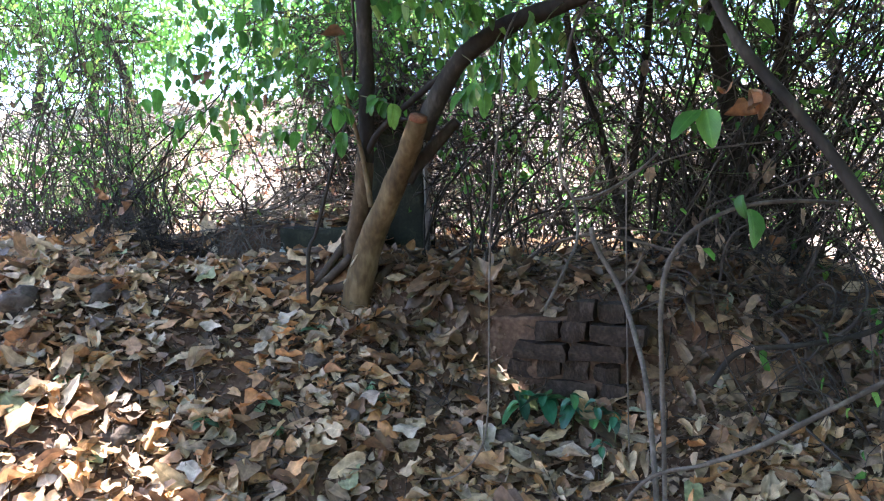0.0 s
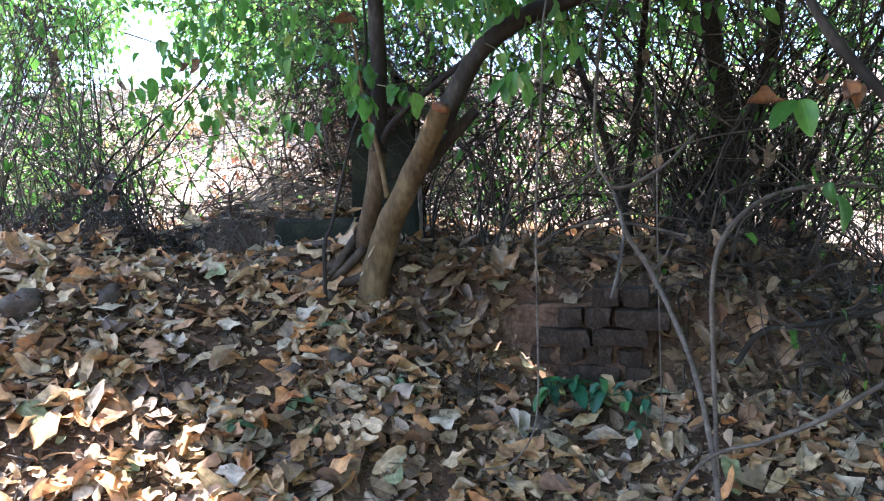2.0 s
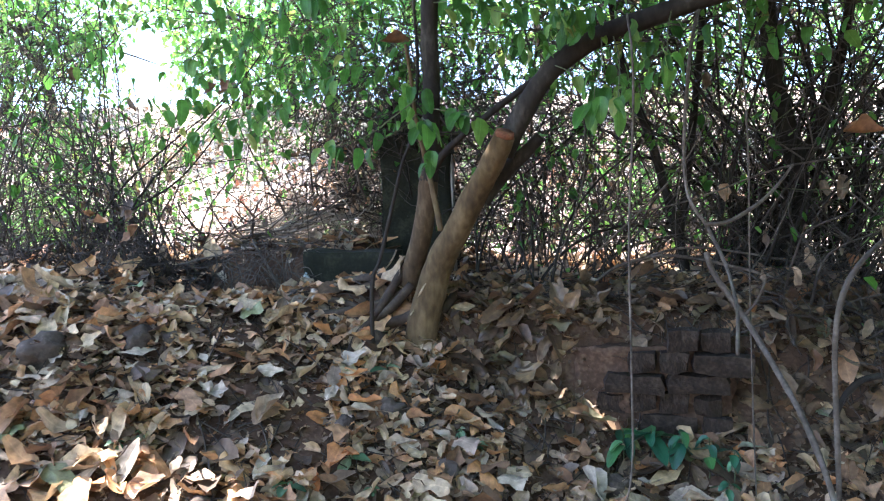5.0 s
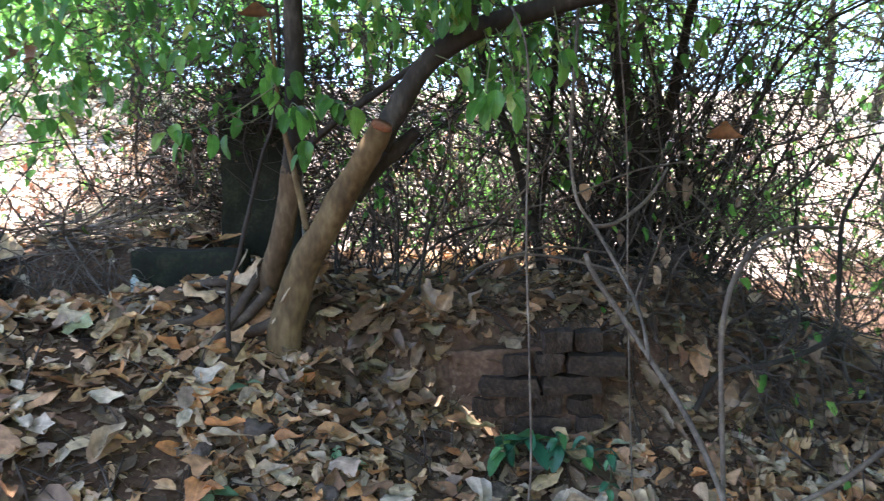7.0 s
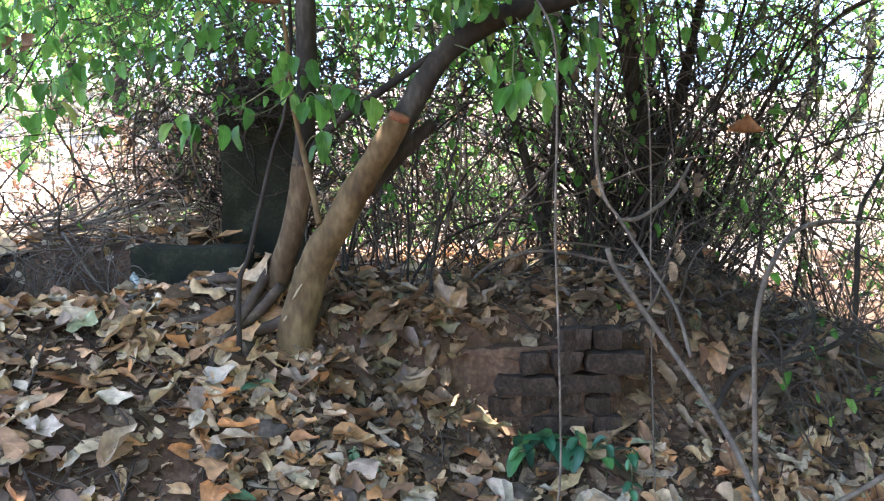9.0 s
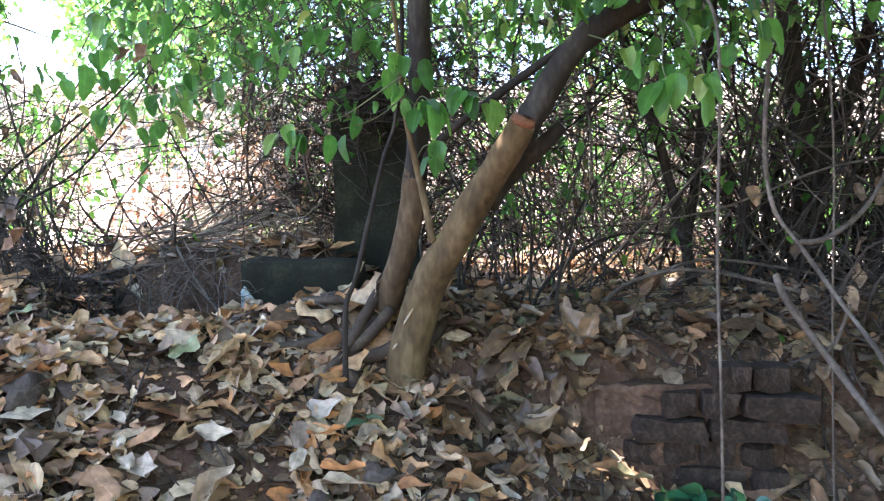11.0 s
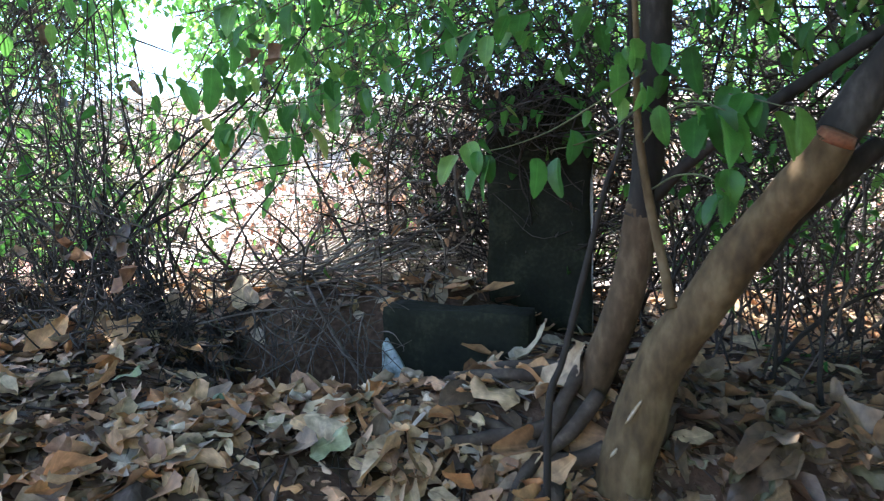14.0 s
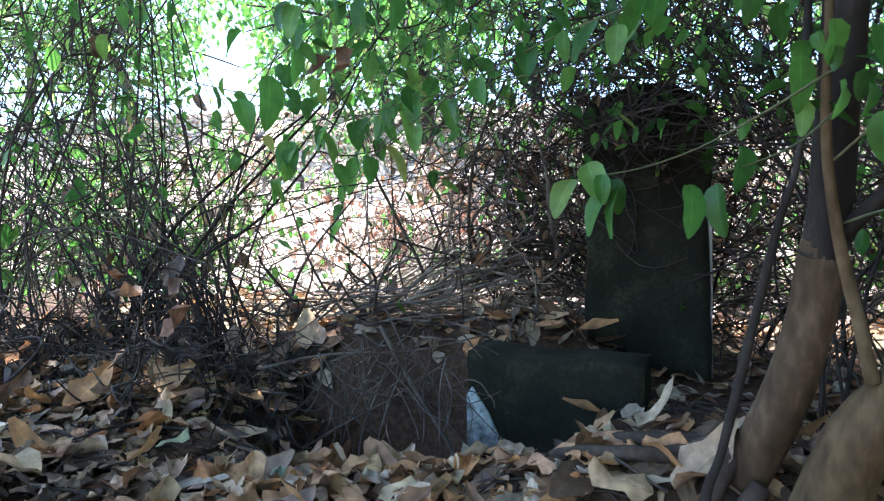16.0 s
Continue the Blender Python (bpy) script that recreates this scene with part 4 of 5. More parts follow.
for i in range(n):
    v, q = tube_arrays(ln_[i:i + 1] - np.array(brush.location), r.uniform(0.0014, 0.0038) * np.linspace(1, 0.5, k)[None], 4)
    part("twig", raw_mesh("twig", v, q), M_VINE, brush)

for pts, r0 in [([(-1.12, 3.16, 1.19), (-1.073, 3.1, 1.15), (-0.98, 3.06, 1.02), (-0.88, 3.04, 0.88), (-0.85, 3.02, 0.80)], 0.0075), ([(-1.30, 2.92, 0.86), (-1.15, 2.96, 0.95), (-1.02, 3.0, 1.02), (-0.90, 3.08, 1.10)], 0.003),
                ([(-1.13, 2.98, 0.78), (-1.125, 3.0, 0.90), (-1.09, 3.04, 1.02), (-1.06, 3.1, 1.12)], 0.004), ([(-1.45, 3.0, 1.08), (-1.25, 3.05, 1.12), (-1.0, 3.1, 1.13), (-0.78, 3.2, 1.17)], 0.0045),
                ([(-0.90, 3.08, 1.08), (-0.865, 3.03, 1.02), (-0.87, 3.0, 0.95), (-0.85, 2.98, 0.88)], 0.003)]:
    part("twig", limb_mesh("twig", [Vector(a) - brush.location for a in pts], r0, r0 * 0.55, 6, 6, 0.15), M_VINE, brush)

# ---- stones ----
def rough_block(sx, sy, sz, seed, cuts=7, amp=0.012):
    """A weathered block standing on z = 0."""
    bm = bmesh.new()
    bmesh.ops.create_cube(bm, size=1)
    bmesh.ops.subdivide_edges(bm, edges=bm.edges[:], cuts=cuts, use_grid_fill=True)
    for v in bm.verts:
        v.co = Vector((v.co.x * sx, v.co.y * sy, (v.co.z + 0.5) * sz))
        round_off = 0.92 + 0.08 * (1 - max(abs(v.co.x / sx), abs(v.co.y / sy), abs(v.co.z / sz - 0.5)) * 2)
        v.co += Vector((noise.noise(v.co * 6 + Vector((seed, 0, 0))), noise.noise(v.co * 6 + Vector((0, seed, 5))), noise.noise(v.co * 6 + Vector((9, 0, seed))))) * amp
        v.co += Vector((noise.noise(v.co * 25 + Vector((seed, 3, 0))), noise.noise(v.co * 25), noise.noise(v.co * 25 + Vector((1, seed, 0))))) * amp * 0.4
    return bm


slab = thing("stone_slab", (-0.34, 3.67, 0.95), "tall upright mossy stone slab, shade put into its dark colour, overgrown at the top", "stone")
bm = rough_block(0.40, 0.11, 1.0, 3.3, 12, 0.016)
for v in bm.verts:
    if v.co.z > 0.7:
        v.co.z -= 0.3 * (v.co.z - 0.7) * (abs(v.co.x) / 0.2) ** 2
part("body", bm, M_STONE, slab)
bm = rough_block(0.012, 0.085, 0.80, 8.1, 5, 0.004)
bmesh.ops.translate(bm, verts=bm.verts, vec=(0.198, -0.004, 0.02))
part("pale_edge", bm, M_STONE_EDGE, slab, "pale edge of the slab")
thicket("creeper", "dark creeper matted over the top of the stone slab", (-0.54, -0.14, 3.74, 3.84), 52, 80, 1300, 1.12, 0.005, 0.0026, 0.12, 0.12, 0.03, 1100, None, M_DRY_DARK, 0, low=10)

block = thing("stone_block", (-0.60, 3.21, 0.80), "low mossy stone block, shade put into its dark colour, with flaked whitewash, half buried", "stone")
block.rotation_euler = (radians(4), radians(2), radians(-9))
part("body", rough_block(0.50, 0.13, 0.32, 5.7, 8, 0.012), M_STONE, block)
bm = bmesh.new()
outline = [(-0.252, 0.02), (-0.252, 0.19), (-0.236, 0.215), (-0.215, 0.185), (-0.185, 0.14), (-0.16, 0.085), (-0.145, 0.02)]
f0 = [bm.verts.new((x, -0.078, z)) for x, z in outline]
f1 = [bm.verts.new((x, -0.060, z)) for x, z in outline]
bm.faces.new(f0)
bm.faces.new(f1[::-1])
for i in range(len(outline)):
    j = (i + 1) % len(outline)
    bm.faces.new((f0[j], f0[i], f1[i], f1[j]))
part("whitewash", bm, M_WHITE, block, "flaked white patch")


def lump(name, at, size, seed, label, mat):
    """A clod or stone: an uneven lump half sunk in the ground."""
    bm = bmesh.new()
    bmesh.ops.create_icosphere(bm, subdivisions=3, radius=1)
    for v in bm.verts:
        f = 0.9 + 0.45 * noise.noise(v.co * 1.3 + Vector((seed, 0, 0))) + 0.28 * noise.noise(v.co * 3.1 + Vector((0, seed, 0))) + 0.12 * noise.noise(v.co * 8 + Vector((0, 0, seed)))
        v.co = Vector((v.co.x * size[0], v.co.y * size[1], v.co.z * size[2])) * f
    me = bpy.data.meshes.new(name)
    bm.to_mesh(me)
    bm.free()
    for p_ in me.polygons:
        p_.use_smooth = True
    me.materials.append(mat)
    ob = new(name, me)
    ob.matrix_world = pose(at[0], at[1], float(ground_z(at[0], at[1])) + size[2] * 0.25, 20, 0, seed * 57)
    return tagged(ob, label, "stone", "clods on the bank")


for i, (x, y, s) in enumerate([(-0.27, 2.40, (0.07, 0.05, 0.06)), (-0.29, 2.03, (0.05, 0.04, 0.07)), (-0.16, 2.17, (0.06, 0.05, 0.05)), (-1.28, 1.85, (0.09, 0.07, 0.07)),
                               (0.06, 2.03, (0.06, 0.05, 0.04)), (0.62, 2.18, (0.07, 0.05, 0.05)), (-0.62, 1.62, (0.07, 0.06, 0.04)), (-1.05, 2.04, (0.08, 0.06, 0.05)), (0.3, 1.75, (0.05, 0.05, 0.04)), (1.62, 1.62, (0.11, 0.09, 0.1))]):
    lump("earth_clod", (x, y), s, i + 1.3, "rough grey-brown clod of earth among dry leaves", M_CLOD)

# ---- vines and loose stems ----
vine("hanging_vine", "thin grey hanging vine that curls on the leaves", [
    ([(0.70, 2.2, 1.93), (0.69, 1.95, 1.75), (0.685, 1.90, 1.56), (0.66, 1.84, 1.2), (0.655, 1.80, 0.85), (0.65, 1.785, 0.55), (0.62, 1.77, 0.42), (0.55, 1.74, 0.35), (0.46, 1.74, 0.33)], 0.0038, 0.003)], M_VINE, group="hanging vines")
vine("dry_branch", "pale forked dry branch hanging in front of the bank", [
    ([(0.95, 2.3, 1.96), (0.90, 2.15, 1.83), (0.874, 2.1, 1.683), (0.855, 2.08, 1.46), (0.861, 2.04, 1.306), (0.906, 2.0, 1.215), (0.93, 1.86, 1.10), (0.91, 1.65, 1.01), (0.876, 1.5, 0.92)], 0.0065, 0.0045),
    ([(0.9, 2.0, 1.22), (0.97, 2.01, 1.228), (1.063, 2.05, 1.276), (1.135, 2.1, 1.333), (1.2, 2.16, 1.40)], 0.007, 0.004)], M_VINE, "branch")
vine("leaning_branch", "thick grey stem that leans from the thicket to the ground", [
    ([(0.945, 2.23, 1.12), (0.95, 2.215, 1.09), (0.97, 2.2, 1.04), (1.045, 2.15, 0.91), (1.10, 2.0, 0.769), (1.135, 1.85, 0.648), (1.153, 1.7, 0.50), (1.165, 1.6, 0.30), (1.17, 1.58, 0.0)], 0.0095, 0.0085),
    ([(1.04, 2.15, 0.915), (1.09, 2.18, 0.96), (1.13, 2.2, 1.04)], 0.006, 0.003)], M_VINE, "stem")
vine("hanging_vine", "smooth grey stem arching out of the bush", [
    ([(1.75, 2.1, 1.19), (1.55, 2.0, 1.20), (1.391, 1.9, 1.18), (1.27, 1.8, 1.12), (1.20, 1.755, 1.03), (1.178, 1.75, 0.899), (1.18, 1.75, 0.69), (1.185, 1.75, 0.45), (1.19, 1.75, 0.02)], 0.0068, 0.0072)], M_VINE, group="hanging vines")
vine("hanging_vine", "thin straight hanging vine", [([(1.06, 2.25, 2.0), (1.07, 2.18, 1.5), (1.068, 2.17, 1.0), (1.07, 2.16, 0.6), (1.075, 2.15, 0.25)], 0.003, 0.0026)], M_VINE, group="hanging vines")
vine("fallen_branch", "long dead branch lying over the foot of the bank", [([(2.0, 1.75, 0.9), (1.75, 1.65, 0.75), (1.544, 1.6, 0.637), (1.418, 1.6, 0.555), (1.284, 1.6, 0.496), (1.12, 1.62, 0.42), (0.98, 1.72, 0.13)], 0.009, 0.005)], M_VINE, "branch")
vine("arched_branch", "bent dry branch over the top of the bank", [
    ([(0.55, 2.9, 0.92), (0.60, 2.9, 0.96), (0.702, 2.9, 1.031), (0.897, 2.9, 1.073), (1.127, 2.85, 1.034), (1.352, 2.8, 0.96), (1.46, 2.7, 0.84)], 0.009, 0.006),
    ([(0.75, 2.92, 1.045), (1.0, 2.98, 1.10), (1.3, 3.0, 1.06), (1.6, 3.0, 0.99)], 0.007, 0.004)], M_VINE, "branch")
vine("bent_branch", "dark stem bent upwards at the end of the bank", [
    ([(1.35, 2.28, 0.55), (1.45, 2.3, 0.67), (1.636, 2.3, 0.699), (1.86, 2.37, 0.735), (1.955, 2.4, 0.80), (1.98, 2.42, 0.95), (2.05, 2.5, 1.207), (2.2, 2.6, 1.35), (2.5, 2.8, 1.6)], 0.011, 0.008)], M_BARK_DARK, "stem")
vine("dark_stem", "thick dark stems rising through the thicket", [
    ([(1.06, 3.3, 0.86), (1.02, 3.3, 1.12), (0.9, 3.3, 1.6), (0.76, 3.32, 2.06), (0.68, 3.3, 2.8)], 0.026, 0.018),
    ([(1.02, 3.3, 1.14), (1.08, 3.34, 1.5), (1.16, 3.35, 2.26), (1.2, 3.4, 2.9)], 0.022, 0.015)], M_BARK_DARK, "stem")
vine("dark_stem", "old dark trunk overgrown by the thicket", [
    ([(1.56, 3.4, 0.80), (1.55, 3.4, 1.1), (1.58, 3.38, 1.45), (1.48, 3.36, 1.9), (1.42, 3.4, 2.8)], 0.075, 0.035),
    ([(1.57, 3.38, 1.4), (1.72, 3.36, 1.75), (1.80, 3.3, 2.2), (1.95, 3.3, 2.8)], 0.034, 0.02)], M_BARK_DARK, "stem")
vine("climbing_vine", "thin dark stem climbing beside the tree", [
    ([(-0.27, 2.36, 0.80), (-0.262, 2.36, 1.03), (-0.234, 2.38, 1.114), (-0.188, 2.4, 1.295), (-0.142, 2.42, 1.477), (-0.102, 2.45, 1.615), (-0.08, 2.5, 1.9), (-0.1, 2.5, 2.3)], 0.009, 0.006)], M_BARK_DARK, "stem")
front = vine("leaning_limb", "dark leaning limb with a few green leaves and withered ones", [
    ([(1.2, 1.35, 2.15), (1.24, 1.22, 1.75), (1.314, 1.2, 1.539), (1.416, 1.18, 1.392), (1.51, 1.15, 1.242), (1.60, 1.12, 1.05), (1.72, 1.1, 0.6), (1.80, 1.1, 0.0)], 0.010, 0.014),
    ([(1.35, 1.19, 1.48), (1.30, 1.18, 1.42), (1.26, 1.17, 1.385)], 0.003, 0.002), ([(1.5, 1.15, 1.26), (1.42, 1.2, 1.23), (1.345, 1.23, 1.2)], 0.003, 0.002)], M_BARK_DARK, "branch")
for pl, az, dr, sz, ro in [((1.26, 1.17, 1.385), 280, 60, 0.85, 20), ((1.245, 1.17, 1.385), 215, 35, 0.75, -20), ((1.335, 1.23, 1.21), 250, 75, 0.7, 30), ((1.35, 1.23, 1.18), 300, 65, 0.85, -10)]:
    put_leaf(front, pl, az, dr, sz, ro)
for pl, az, dr, sz in [((1.30, 1.18, 1.42), 250, 30, 0.45), ((1.36, 1.18, 1.42), 260, 75, 0.6), ((1.345, 1.17, 1.42), 300, 80, 0.55)]:
    put_leaf(front, pl, az, dr, sz, 10, HANG_MESHES[int(sz * 10) % 4], "withered_leaf")

# dead leaves caught in the twigs
for pl, az, dr, sz, mi in [((-1.53, 2.80, 1.29), 230, 70, 1.0, 0), ((-1.57, 3.55, 1.22), 255, 60, 0.9, 1), ((-1.76, 2.90, 1.31), 200, 20, 0.9, 0), ((-1.60, 2.85, 1.36), 300, 70, 0.8, 2),
                           ((-1.10, 2.93, 1.97), 285, 78, 1.05, 2), ((-1.17, 2.95, 1.96), 200, 60, 0.8, 0), ((1.40, 2.30, 1.51), 350, 15, 1.0, 1), ((-0.10, 2.45, 1.96), 190, 10, 0.9, 1),
                           ((1.66, 2.98, 1.06), 280, 80, 0.7, 0), ((1.3, 2.3, 0.78), 270, 85, 0.6, 1), ((-1.9, 3.0, 1.36), 180, 30, 0.8, 2)]:
    ob = put_leaf(None, pl, az, dr, sz, 15, HANG_MESHES[mi], "dead_leaf")
    tagged(ob, "withered orange-brown leaf caught on a twig", "leaf", "leaves caught in the twigs")

# ---- seedlings ----
SEED_MESHES = [leaf_mesh("leaf", s, M_SEED) for s in FRESH]
DULL_MESHES = [leaf_mesh("leaf", s, M_GREEN_DULL) for s in FRESH]


def seedling(at, n, size, meshes, label, height=0.07, seed=0):
    rr = np.random.default_rng(seed)
    o = Vector((at[0], at[1], float(ground_z(*at)) + 0.005))
    t = thing("seedling", o, label, "plant", "seedlings on the bank")
    part("stem", limb_mesh("stem", [(0, 0, -0.02), (0.004, 0.0, height * 0.5), (0.0, -0.006, height)], 0.0025, 0.0015, 5, 4), M_TWIG_GREEN, t)
    for i in range(n):
        put_leaf(t, o + Vector((0, 0, height * rr.uniform(0.5, 1.0))), 360 * i / n + rr.uniform(-25, 25), rr.uniform(-15, 45), size * rr.uniform(0.7, 1.1), rr.uniform(-20, 20), meshes[i % 4])
    return t


for i, (x, y, n, s, k) in enumerate([(0.66, 2.28, 6, 1.05, 0), (0.76, 2.30, 7, 1.1, 0), (0.86, 2.30, 6, 1.0, 0), (0.95, 2.27, 6, 0.85, 0), (1.02, 2.22, 6, 0.7, 0), (0.98, 2.12, 5, 0.6, 0)]):
    seedling((x, y), n, s, SEED_MESHES, "seedling with glossy dark green leaves among dry leaves", 0.14, i)
for i, (x, y, n, s) in enumerate([(0.165, 2.12, 8, 0.42), (0.10, 2.14, 7, 0.38), (-0.40, 1.78, 5, 0.8), (-0.2, 2.29, 3, 0.75), (-0.88, 1.64, 9, 0.32), (-0.84, 1.70, 8, 0.3), (-0.24, 1.93, 3, 0.8), (-0.15, 1.86, 7, 0.35), (-0.63, 2.75, 7, 0.4), (-1.1, 2.5, 6, 0.4), (0.75, 1.75, 5, 0.4)]):
    seedling((x, y), n, s, DULL_MESHES, "small pale green seedling among dry leaves", 0.05, 20 + i)

# ---- far trees and the sunny slope ----
def far_tree(at, height, spread, seed, leaves=1500, mid=0.72):
    rr = np.random.default_rng(seed)
    o = Vector((at[0], at[1], float(ground_z(*at)) - 0.1))
    t = thing("tree", o, "slender green tree around the bank, some added unseen for shade", "tree", "trees on the slope")
    top = Vector((rr.normal(0, 0.4), rr.normal(0, 0.4), height * 0.8))
    part("trunk", limb_mesh("trunk", [(0, 0, 0), top * 0.35 + Vector((0.15, 0, 0)), top * 0.7, top], 0.13, 0.04, 9, 6), M_BARK_DARK, t)
    c = rr.normal(0, 1, (26, 3)) * np.array([spread, spread, height * 0.2]) + np.array([0, 0, height * mid])
    for q_ in c[:9]:
        s_ = top * rr.uniform(0.45, 0.9)
        part("limb", limb_mesh("limb", [s_, (s_ + Vector(q_)) / 2 + Vector((0, 0, 0.2)), Vector(q_)], 0.045, 0.012, 6, 5), M_BARK_DARK, t)
    p_ = c[rr.integers(0, 26, leaves)] + rr.normal(0, 1, (leaves, 3)) * spread * 0.3
    p_ = p_[~open_sky(p_ + np.array(o))]
    leaves = len(p_)
    part("crown", scatter_mesh("crown", BIG, p_, hang_rots(leaves, rr, 0.6), rr.uniform(0.4, 0.8, leaves)), M_GREEN, t, kind="stuff")


# the last two stand unseen behind the path, added to close the place
for i, (x, y, h, s) in enumerate([(-15, 13, 7, 1.8), (-5.4, 20, 6, 2.2), (4.5, 20, 6, 2.2), (-10, 6, 6, 1.6), (-14, 4, 6, 2.2), (13, 4, 6, 2.2), (10.5, 7, 5, 1.4), (5, -9, 6, 2), (-5, -10, 7, 2)]):
    far_tree((x, y), h, s, 100 + i, 1000)
for i in range(17):
    x, y = -13.5 + 1.65 * i + RNG.uniform(-0.4, 0.4), 13.2 + RNG.uniform(-1.2, 1.8)
    if -9.2 < x < -7.9 or 7.2 < x < 9.9:
        continue
    far_tree((x, y), RNG.uniform(3.0, 4.4), 1.15, 140 + i, 2200 if x < -2 else 700 if -1.7 < x < 1.0 else 900, 0.55)
# unseen trees beside and behind the path, added to block sky light
for i, (x, y, h) in enumerate([(4.0, -0.6, 5.0), (4.4, 1.2, 4.6), (3.6, -3.0, 5.0), (6.0, -3.0, 5.5), (1.5, -3.4, 4.6)]):
    far_tree((x, y), h, 0.85, 170 + i, 2600, 0.5)
for i in range(13):
    x, y = -9.5 + 1.25 * i + RNG.uniform(-0.4, 0.4), 11.3 + RNG.uniform(-0.6, 1.0)
    thicket("shrub", "pale green shrub on the crest of the sunny slope", (x - 0.4, x + 0.4, y - 0.3, y + 0.3), 230 + i, 16, 90, 1.3, 0.006, 0.003, 0.4, 0.12, 0.02, 330, FAR_LEAF, M_GREEN if i % 3 else M_DRY, 0)
for i, (x, y, m) in enumerate([(-2.8, 8.0, M_RUST), (-3.2, 8.7, M_RUST), (-2.1, 8.4, M_RUST), (-1.9, 7.2, M_GREEN), (-2.4, 9.6, M_DRY), (-3.0, 10.4, M_DRY), (-4.6, 10.5, M_GREEN), (-1.2, 9.4, M_GREEN), (1.6, 9.4, M_GREEN), (3.4, 9.4, M_DRY), (0.4, 10.5, M_DRY), (5.4, 8.8, M_GREEN)]):
    thicket("shrub", "dry brown-leaved shrub on the sunny slope" if m is not M_GREEN else "green shrub on the sunny slope", (x - 0.35, x + 0.35, y - 0.35, y + 0.35), 200 + i, 18, 120, 0.9, 0.005, 0.003, 0.4, 0.12, 0.02, 260, FAR_LEAF, m, 0)

# ---- leaf litter ----
r = np.random.default_rng(77)
p0 = lay(9000, -2.6, 2.4, 0.9, 2.9, 0.28, (0.0, 0.014), 83)
p1 = lay(10500, -2.6, 2.4, 0.9, 2.9, 0.22, (0.008, 0.034), 78)
p2 = lay(5200, -3.2, 2.8, 2.7, 5.2, 0.26, (0.0, 0.03), 79)
p3 = lay(3000, -4.5, 4.5, -2.5, 1.2, 0.4, (0.0, 0.02), 80)
p4 = lay(9000, -10, 10, 5.0, 15.0, 0.4, (0.0, 0.03), 81)
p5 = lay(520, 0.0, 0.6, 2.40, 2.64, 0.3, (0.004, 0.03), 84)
# split by light: darkened where the tree shades, paled on the brighter left
shaded = (p1[0][:, 0] > 0.0) & (p1[0][:, 1] > 2.36)
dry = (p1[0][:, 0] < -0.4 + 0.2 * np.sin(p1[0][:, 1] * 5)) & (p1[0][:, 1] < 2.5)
p6, p7, p1 = tuple(a[shaded] for a in p1), tuple(a[dry] for a in p1), tuple(a[~shaded & ~dry] for a in p1)
for nm, (p, R, s) in (("shade_dark_leaf_litter", p6), ("pale_leaf_litter", p7), ("shade_dark_leaf_litter", p5), ("old_leaf_litter", p0), ("leaf_litter", p1), ("leaf_litter", p2), ("leaf_litter", p3), ("leaf_litter", p4)):
    keep = ~((np.abs(p[:, 0] + 0.98) < 0.38) & (np.abs(p[:, 1] - 3.05) < 0.30) & (r.uniform(0, 1, len(p)) < 0.985))
    keep &= ~((p[:, 0] > 0.52) & (p[:, 0] < 1.04) & (p[:, 1] > 2.41) & (p[:, 1] < 2.54))
    # bare, crumbly earth shows at the foot of the bank
    thin = (p[:, 0] > 0.05) & (p[:, 0] < 1.3) & (p[:, 1] > 2.15) & (p[:, 1] < 2.9) & (p is not p0[0])
    keep &= ~(thin & (r.uniform(0, 1, len(p)) < 0.55))
    patchy = np.sin(5.1 * p[:, 0] + 2.3 * p[:, 1]) * np.sin(4.3 * p[:, 1] - 1.7 * p[:, 0] + 1) + 0.6 * np.sin(11.3 * p[:, 0] + 2 * p[:, 1]) * np.sin(9.1 * p[:, 1] - 3 * p[:, 0])
    keep &= ~((patchy < -0.15) & (r.uniform(0, 1, len(p)) < (0.78 if p is p1[0] or p is p7[0] else 0.45 if p is p0[0] else 0.0)))
    bare = (p[:, 0] > 1.0) & (p[:, 1] < 2.2)
    keep &= ~(bare & (r.uniform(0, 1, len(p)) < 0.15))
    if nm == "leaf_litter" and p is p4[0]:
        s = s * 1.8
    elif nm in ("leaf_litter", "old_leaf_litter") and p is not p1[0]:
        s = s * 1.2
    ob = new(nm, scatter_mesh(nm, LITTER if p is p1[0] or nm in ("shade_dark_leaf_litter", "pale_leaf_litter") else FAR_LEAF, p[keep], R[keep], s[keep]))
    ob.data.materials.append(M_SUNLIT_LITTER if p is p4[0] else M_DRY_DARK if p is p0[0] else M_DRY_SHADE if nm == "shade_dark_leaf_litter" else M_DRY_PALE if p is p7[0] else M_DRY)
    tagged(ob, "dark rotting leaves under the fresh fall" if p is p0[0] else "dark brown leaves with the tree's shade put into their colour" if nm == "shade_dark_leaf_litter" else "dry curled tan and brown fallen leaves covering the earth", "leaf litter", kind="stuff")
# crumbs of broken leaf and twig between them
p, R, s = lay(20000, -2.2, 2.2, 1.0, 2.8, 0.5, (0.0, 0.02), 82)
ob = new("leaf_crumbs", scatter_mesh("leaf_crumbs", SMALL, p, R, s * 0.55))
ob.data.materials.append(M_DRY_DARK)
tagged(ob, "crumbled brown leaf fragments on the earth", "leaf litter", kind="stuff")
n, k = 1500, 5
x, y = r.uniform(-2.4, 2.3, n), r.uniform(1.0, 3.2, n)
st = np.stack([x, y, ground_z(x, y) + r.uniform(0.005, 0.04, n)], 1)
ln_ = wander(n, k, st, np.stack([r.normal(0, 1, n), r.normal(0, 1, n), np.zeros(n)], 1), r.uniform(0.015, 0.06, n), 0.12, 0, r)
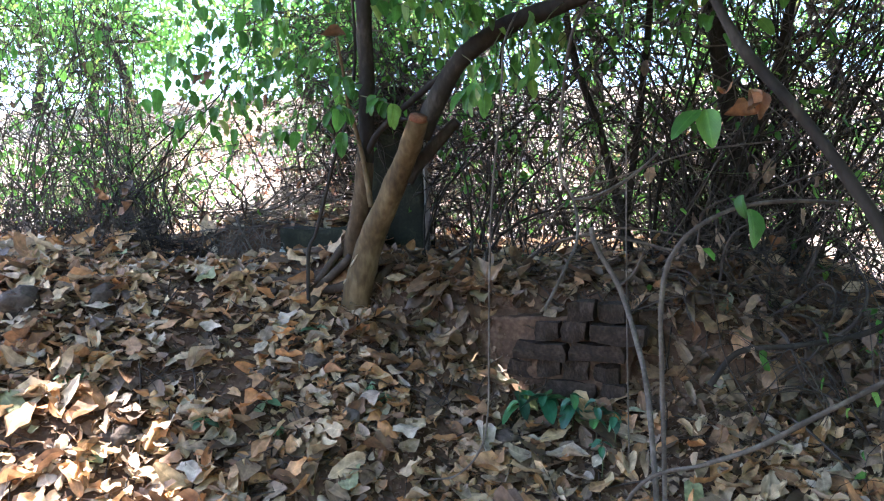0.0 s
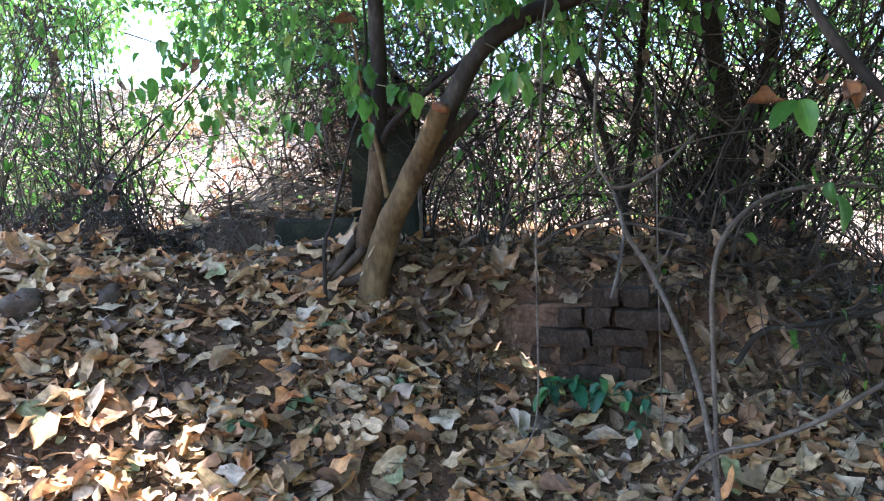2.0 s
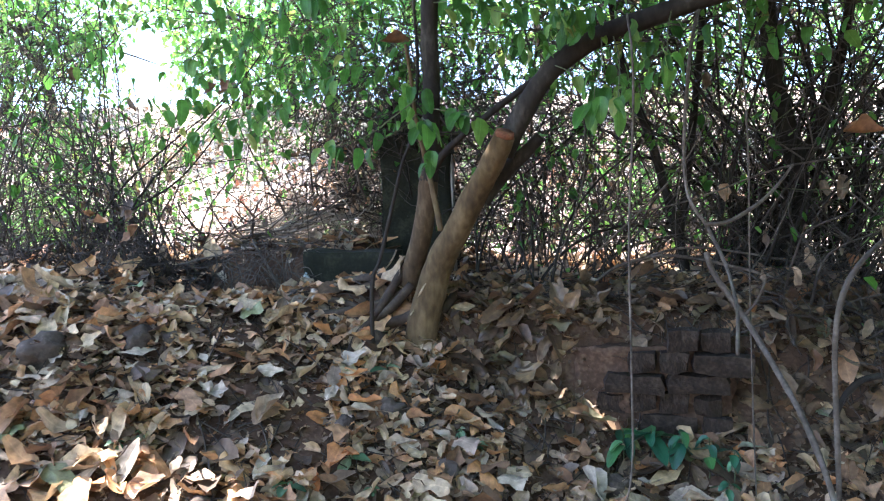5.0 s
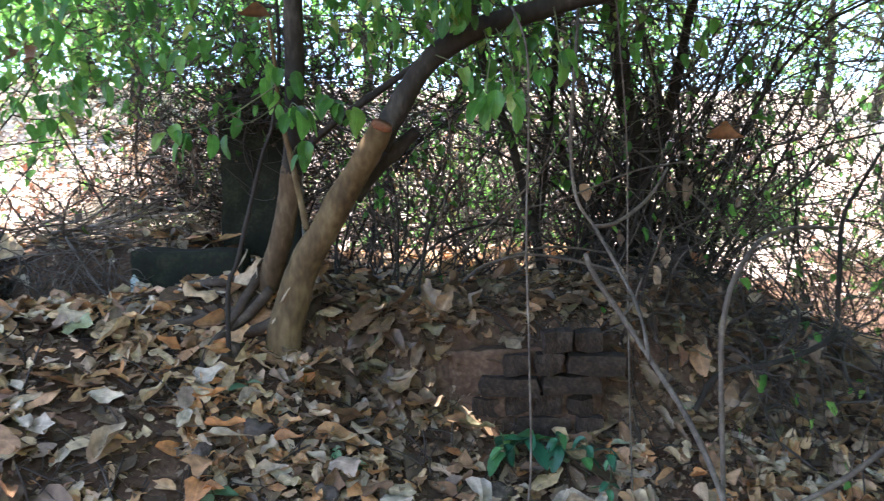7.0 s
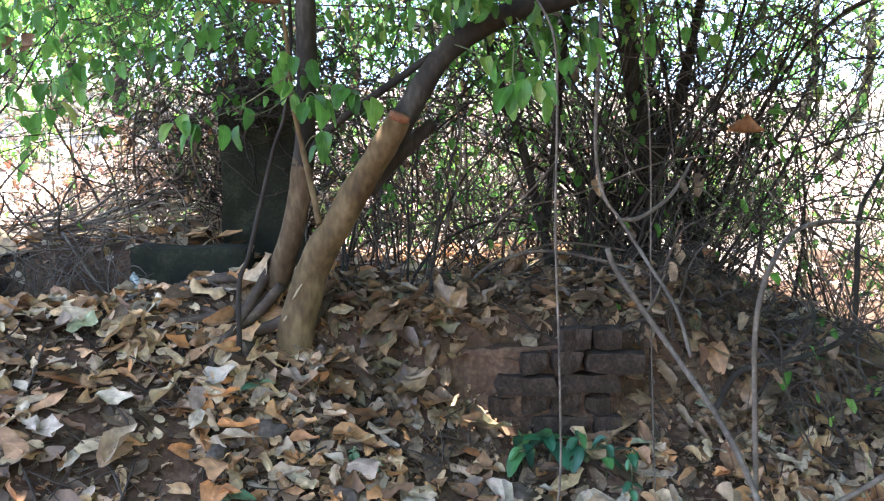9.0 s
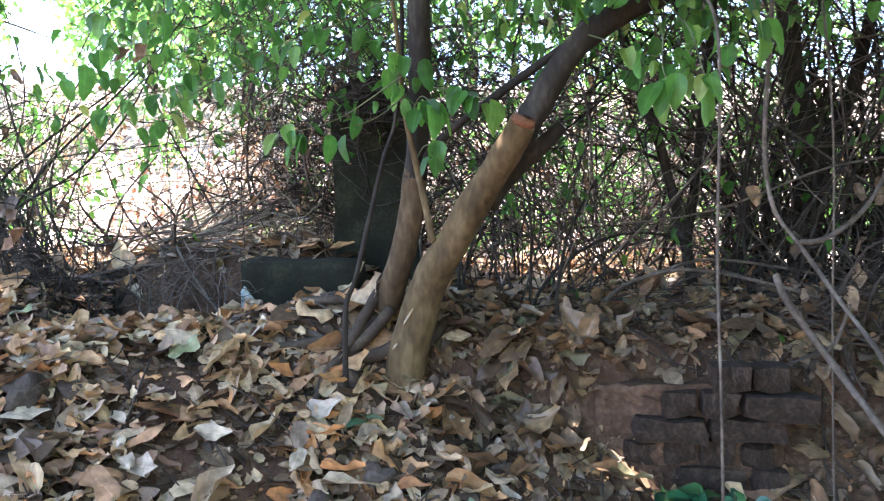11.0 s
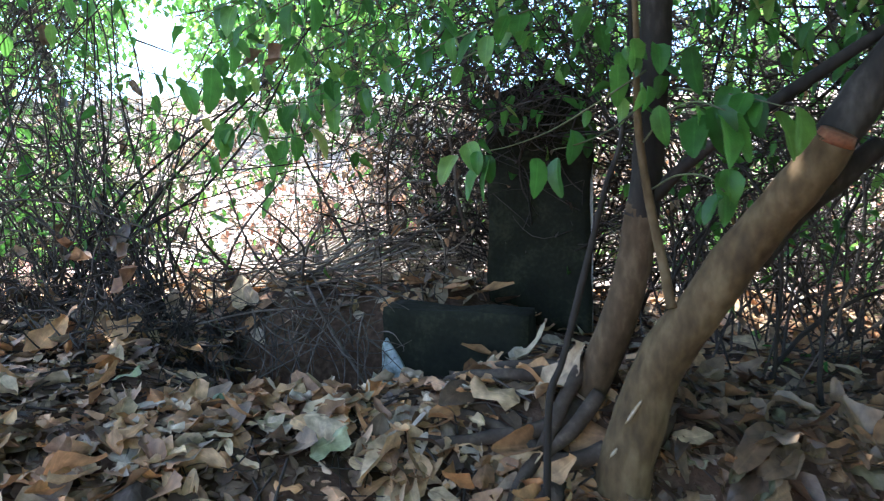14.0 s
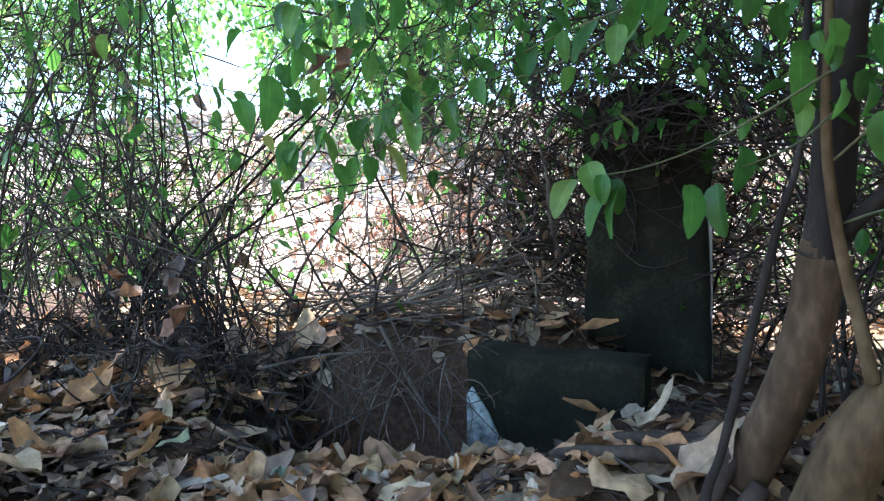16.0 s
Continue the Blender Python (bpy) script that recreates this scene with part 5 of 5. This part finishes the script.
ln_[:, :, 2] = ground_z(ln_[:, :, 0].ravel(), ln_[:, :, 1].ravel()).reshape(n, k) + (st[:, 2] - ground_z(x, y))[:, None]
v, q = tube_arrays(ln_, r.uniform(0.001, 0.0035, (n, 1)) * np.ones((1, k)), 4)
ob = new("fallen_twigs", raw_mesh("fallen_twigs", v, q))
ob.data.materials.append(M_TWIG)
tagged(ob, "thin dark fallen twigs among the dry leaves", "twigs", kind="stuff")

# ---- brick remains ----
wall = thing("brick_wall", (0.79, 2.475, 0.43), "crumbling low red-brown brick footing in the bank", "wall", kind="structure")
wall.rotation_euler = (0, 0, radians(-7))


def brick_mesh(seed):
    bm = bmesh.new()
    bmesh.ops.create_cube(bm, size=1)
    bmesh.ops.subdivide_edges(bm, edges=bm.edges[:], cuts=1, use_grid_fill=True)
    rr = np.random.default_rng(seed)
    for v in bm.verts:
        worn = (abs(v.co.x) + abs(v.co.y) + abs(v.co.z) - 0.5) / 1.0
        v.co *= 1 - 0.16 * worn * rr.uniform(0.3, 1.3)
        v.co = Vector((v.co.x * 0.222, v.co.y * 0.118, v.co.z * 0.078)) + Vector(rr.normal(0, 0.005, 3))
    me = bpy.data.meshes.new("brick")
    bm.to_mesh(me)
    bm.free()
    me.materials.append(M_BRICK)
    return me


BRICKS = [brick_mesh(i) for i in range(9)]
r = np.random.default_rng(91)
bm = rough_block(0.58, 0.08, 0.34, 2.2, 14, 0.04)
bmesh.ops.translate(bm, verts=bm.verts, vec=(0.0, 0.04, -0.02))
part("core", bm, M_SOIL, wall, "earth and old mortar behind the bricks")
for row in range(5):
    z = 0.03 + row * 0.082
    x = -0.29 + (0.08 if row % 2 else 0)
    while x < 0.24:
        half = r.uniform() < 0.68
        w = 0.105 if half else 0.215
        if not (x < -0.06 and r.uniform() < 0.25) and not (row == 4 and (x < 0.0 or r.uniform() < 0.2)) and not (row == 3 and x < -0.15) and not (x < -0.2 and r.uniform() < 0.3):
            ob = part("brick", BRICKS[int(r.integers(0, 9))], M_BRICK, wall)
            ob.location = (x + w / 2, r.normal(0.004, 0.02) - 0.008 * row + (0.02 if x < -0.06 else 0), z + r.normal(0, 0.004))
            ob.scale = (w / 0.215, 1, 1)
            ob.rotation_euler = tuple(r.normal(0, 0.028, 3))
        x += w + 0.012

# ---- the leaves lying uppermost along the walk ----
LITTER_MESHES = [leaf_mesh("leaf", s, M_DRY_ONE) for s in LITTER]
OLIVE_MESHES = [leaf_mesh("leaf", s, M_OLIVE) for s in LITTER[:6]]
p, R, s = lay(300, -1.5, 1.5, 1.25, 2.6, 0.22, (0.024, 0.04), 95)
for i in range(300):
    if 0.4 < p[i, 0] < 1.2 and 2.38 < p[i, 1] < 2.6:
        p[i, 1] -= 0.25
        p[i, 2] = float(ground_z(p[i, 0], p[i, 1])) + 0.03
    ob = new("leaf", OLIVE_MESHES[i % 6] if i % 13 == 5 else LITTER_MESHES[i % len(LITTER_MESHES)])
    ob.parent = ground
    ob.matrix_basis = Matrix.Translation(p[i]) @ Matrix(R[i].tolist()).to_4x4() @ Matrix.Scale(min(float(s[i]), 1.0) * 1.12, 4)
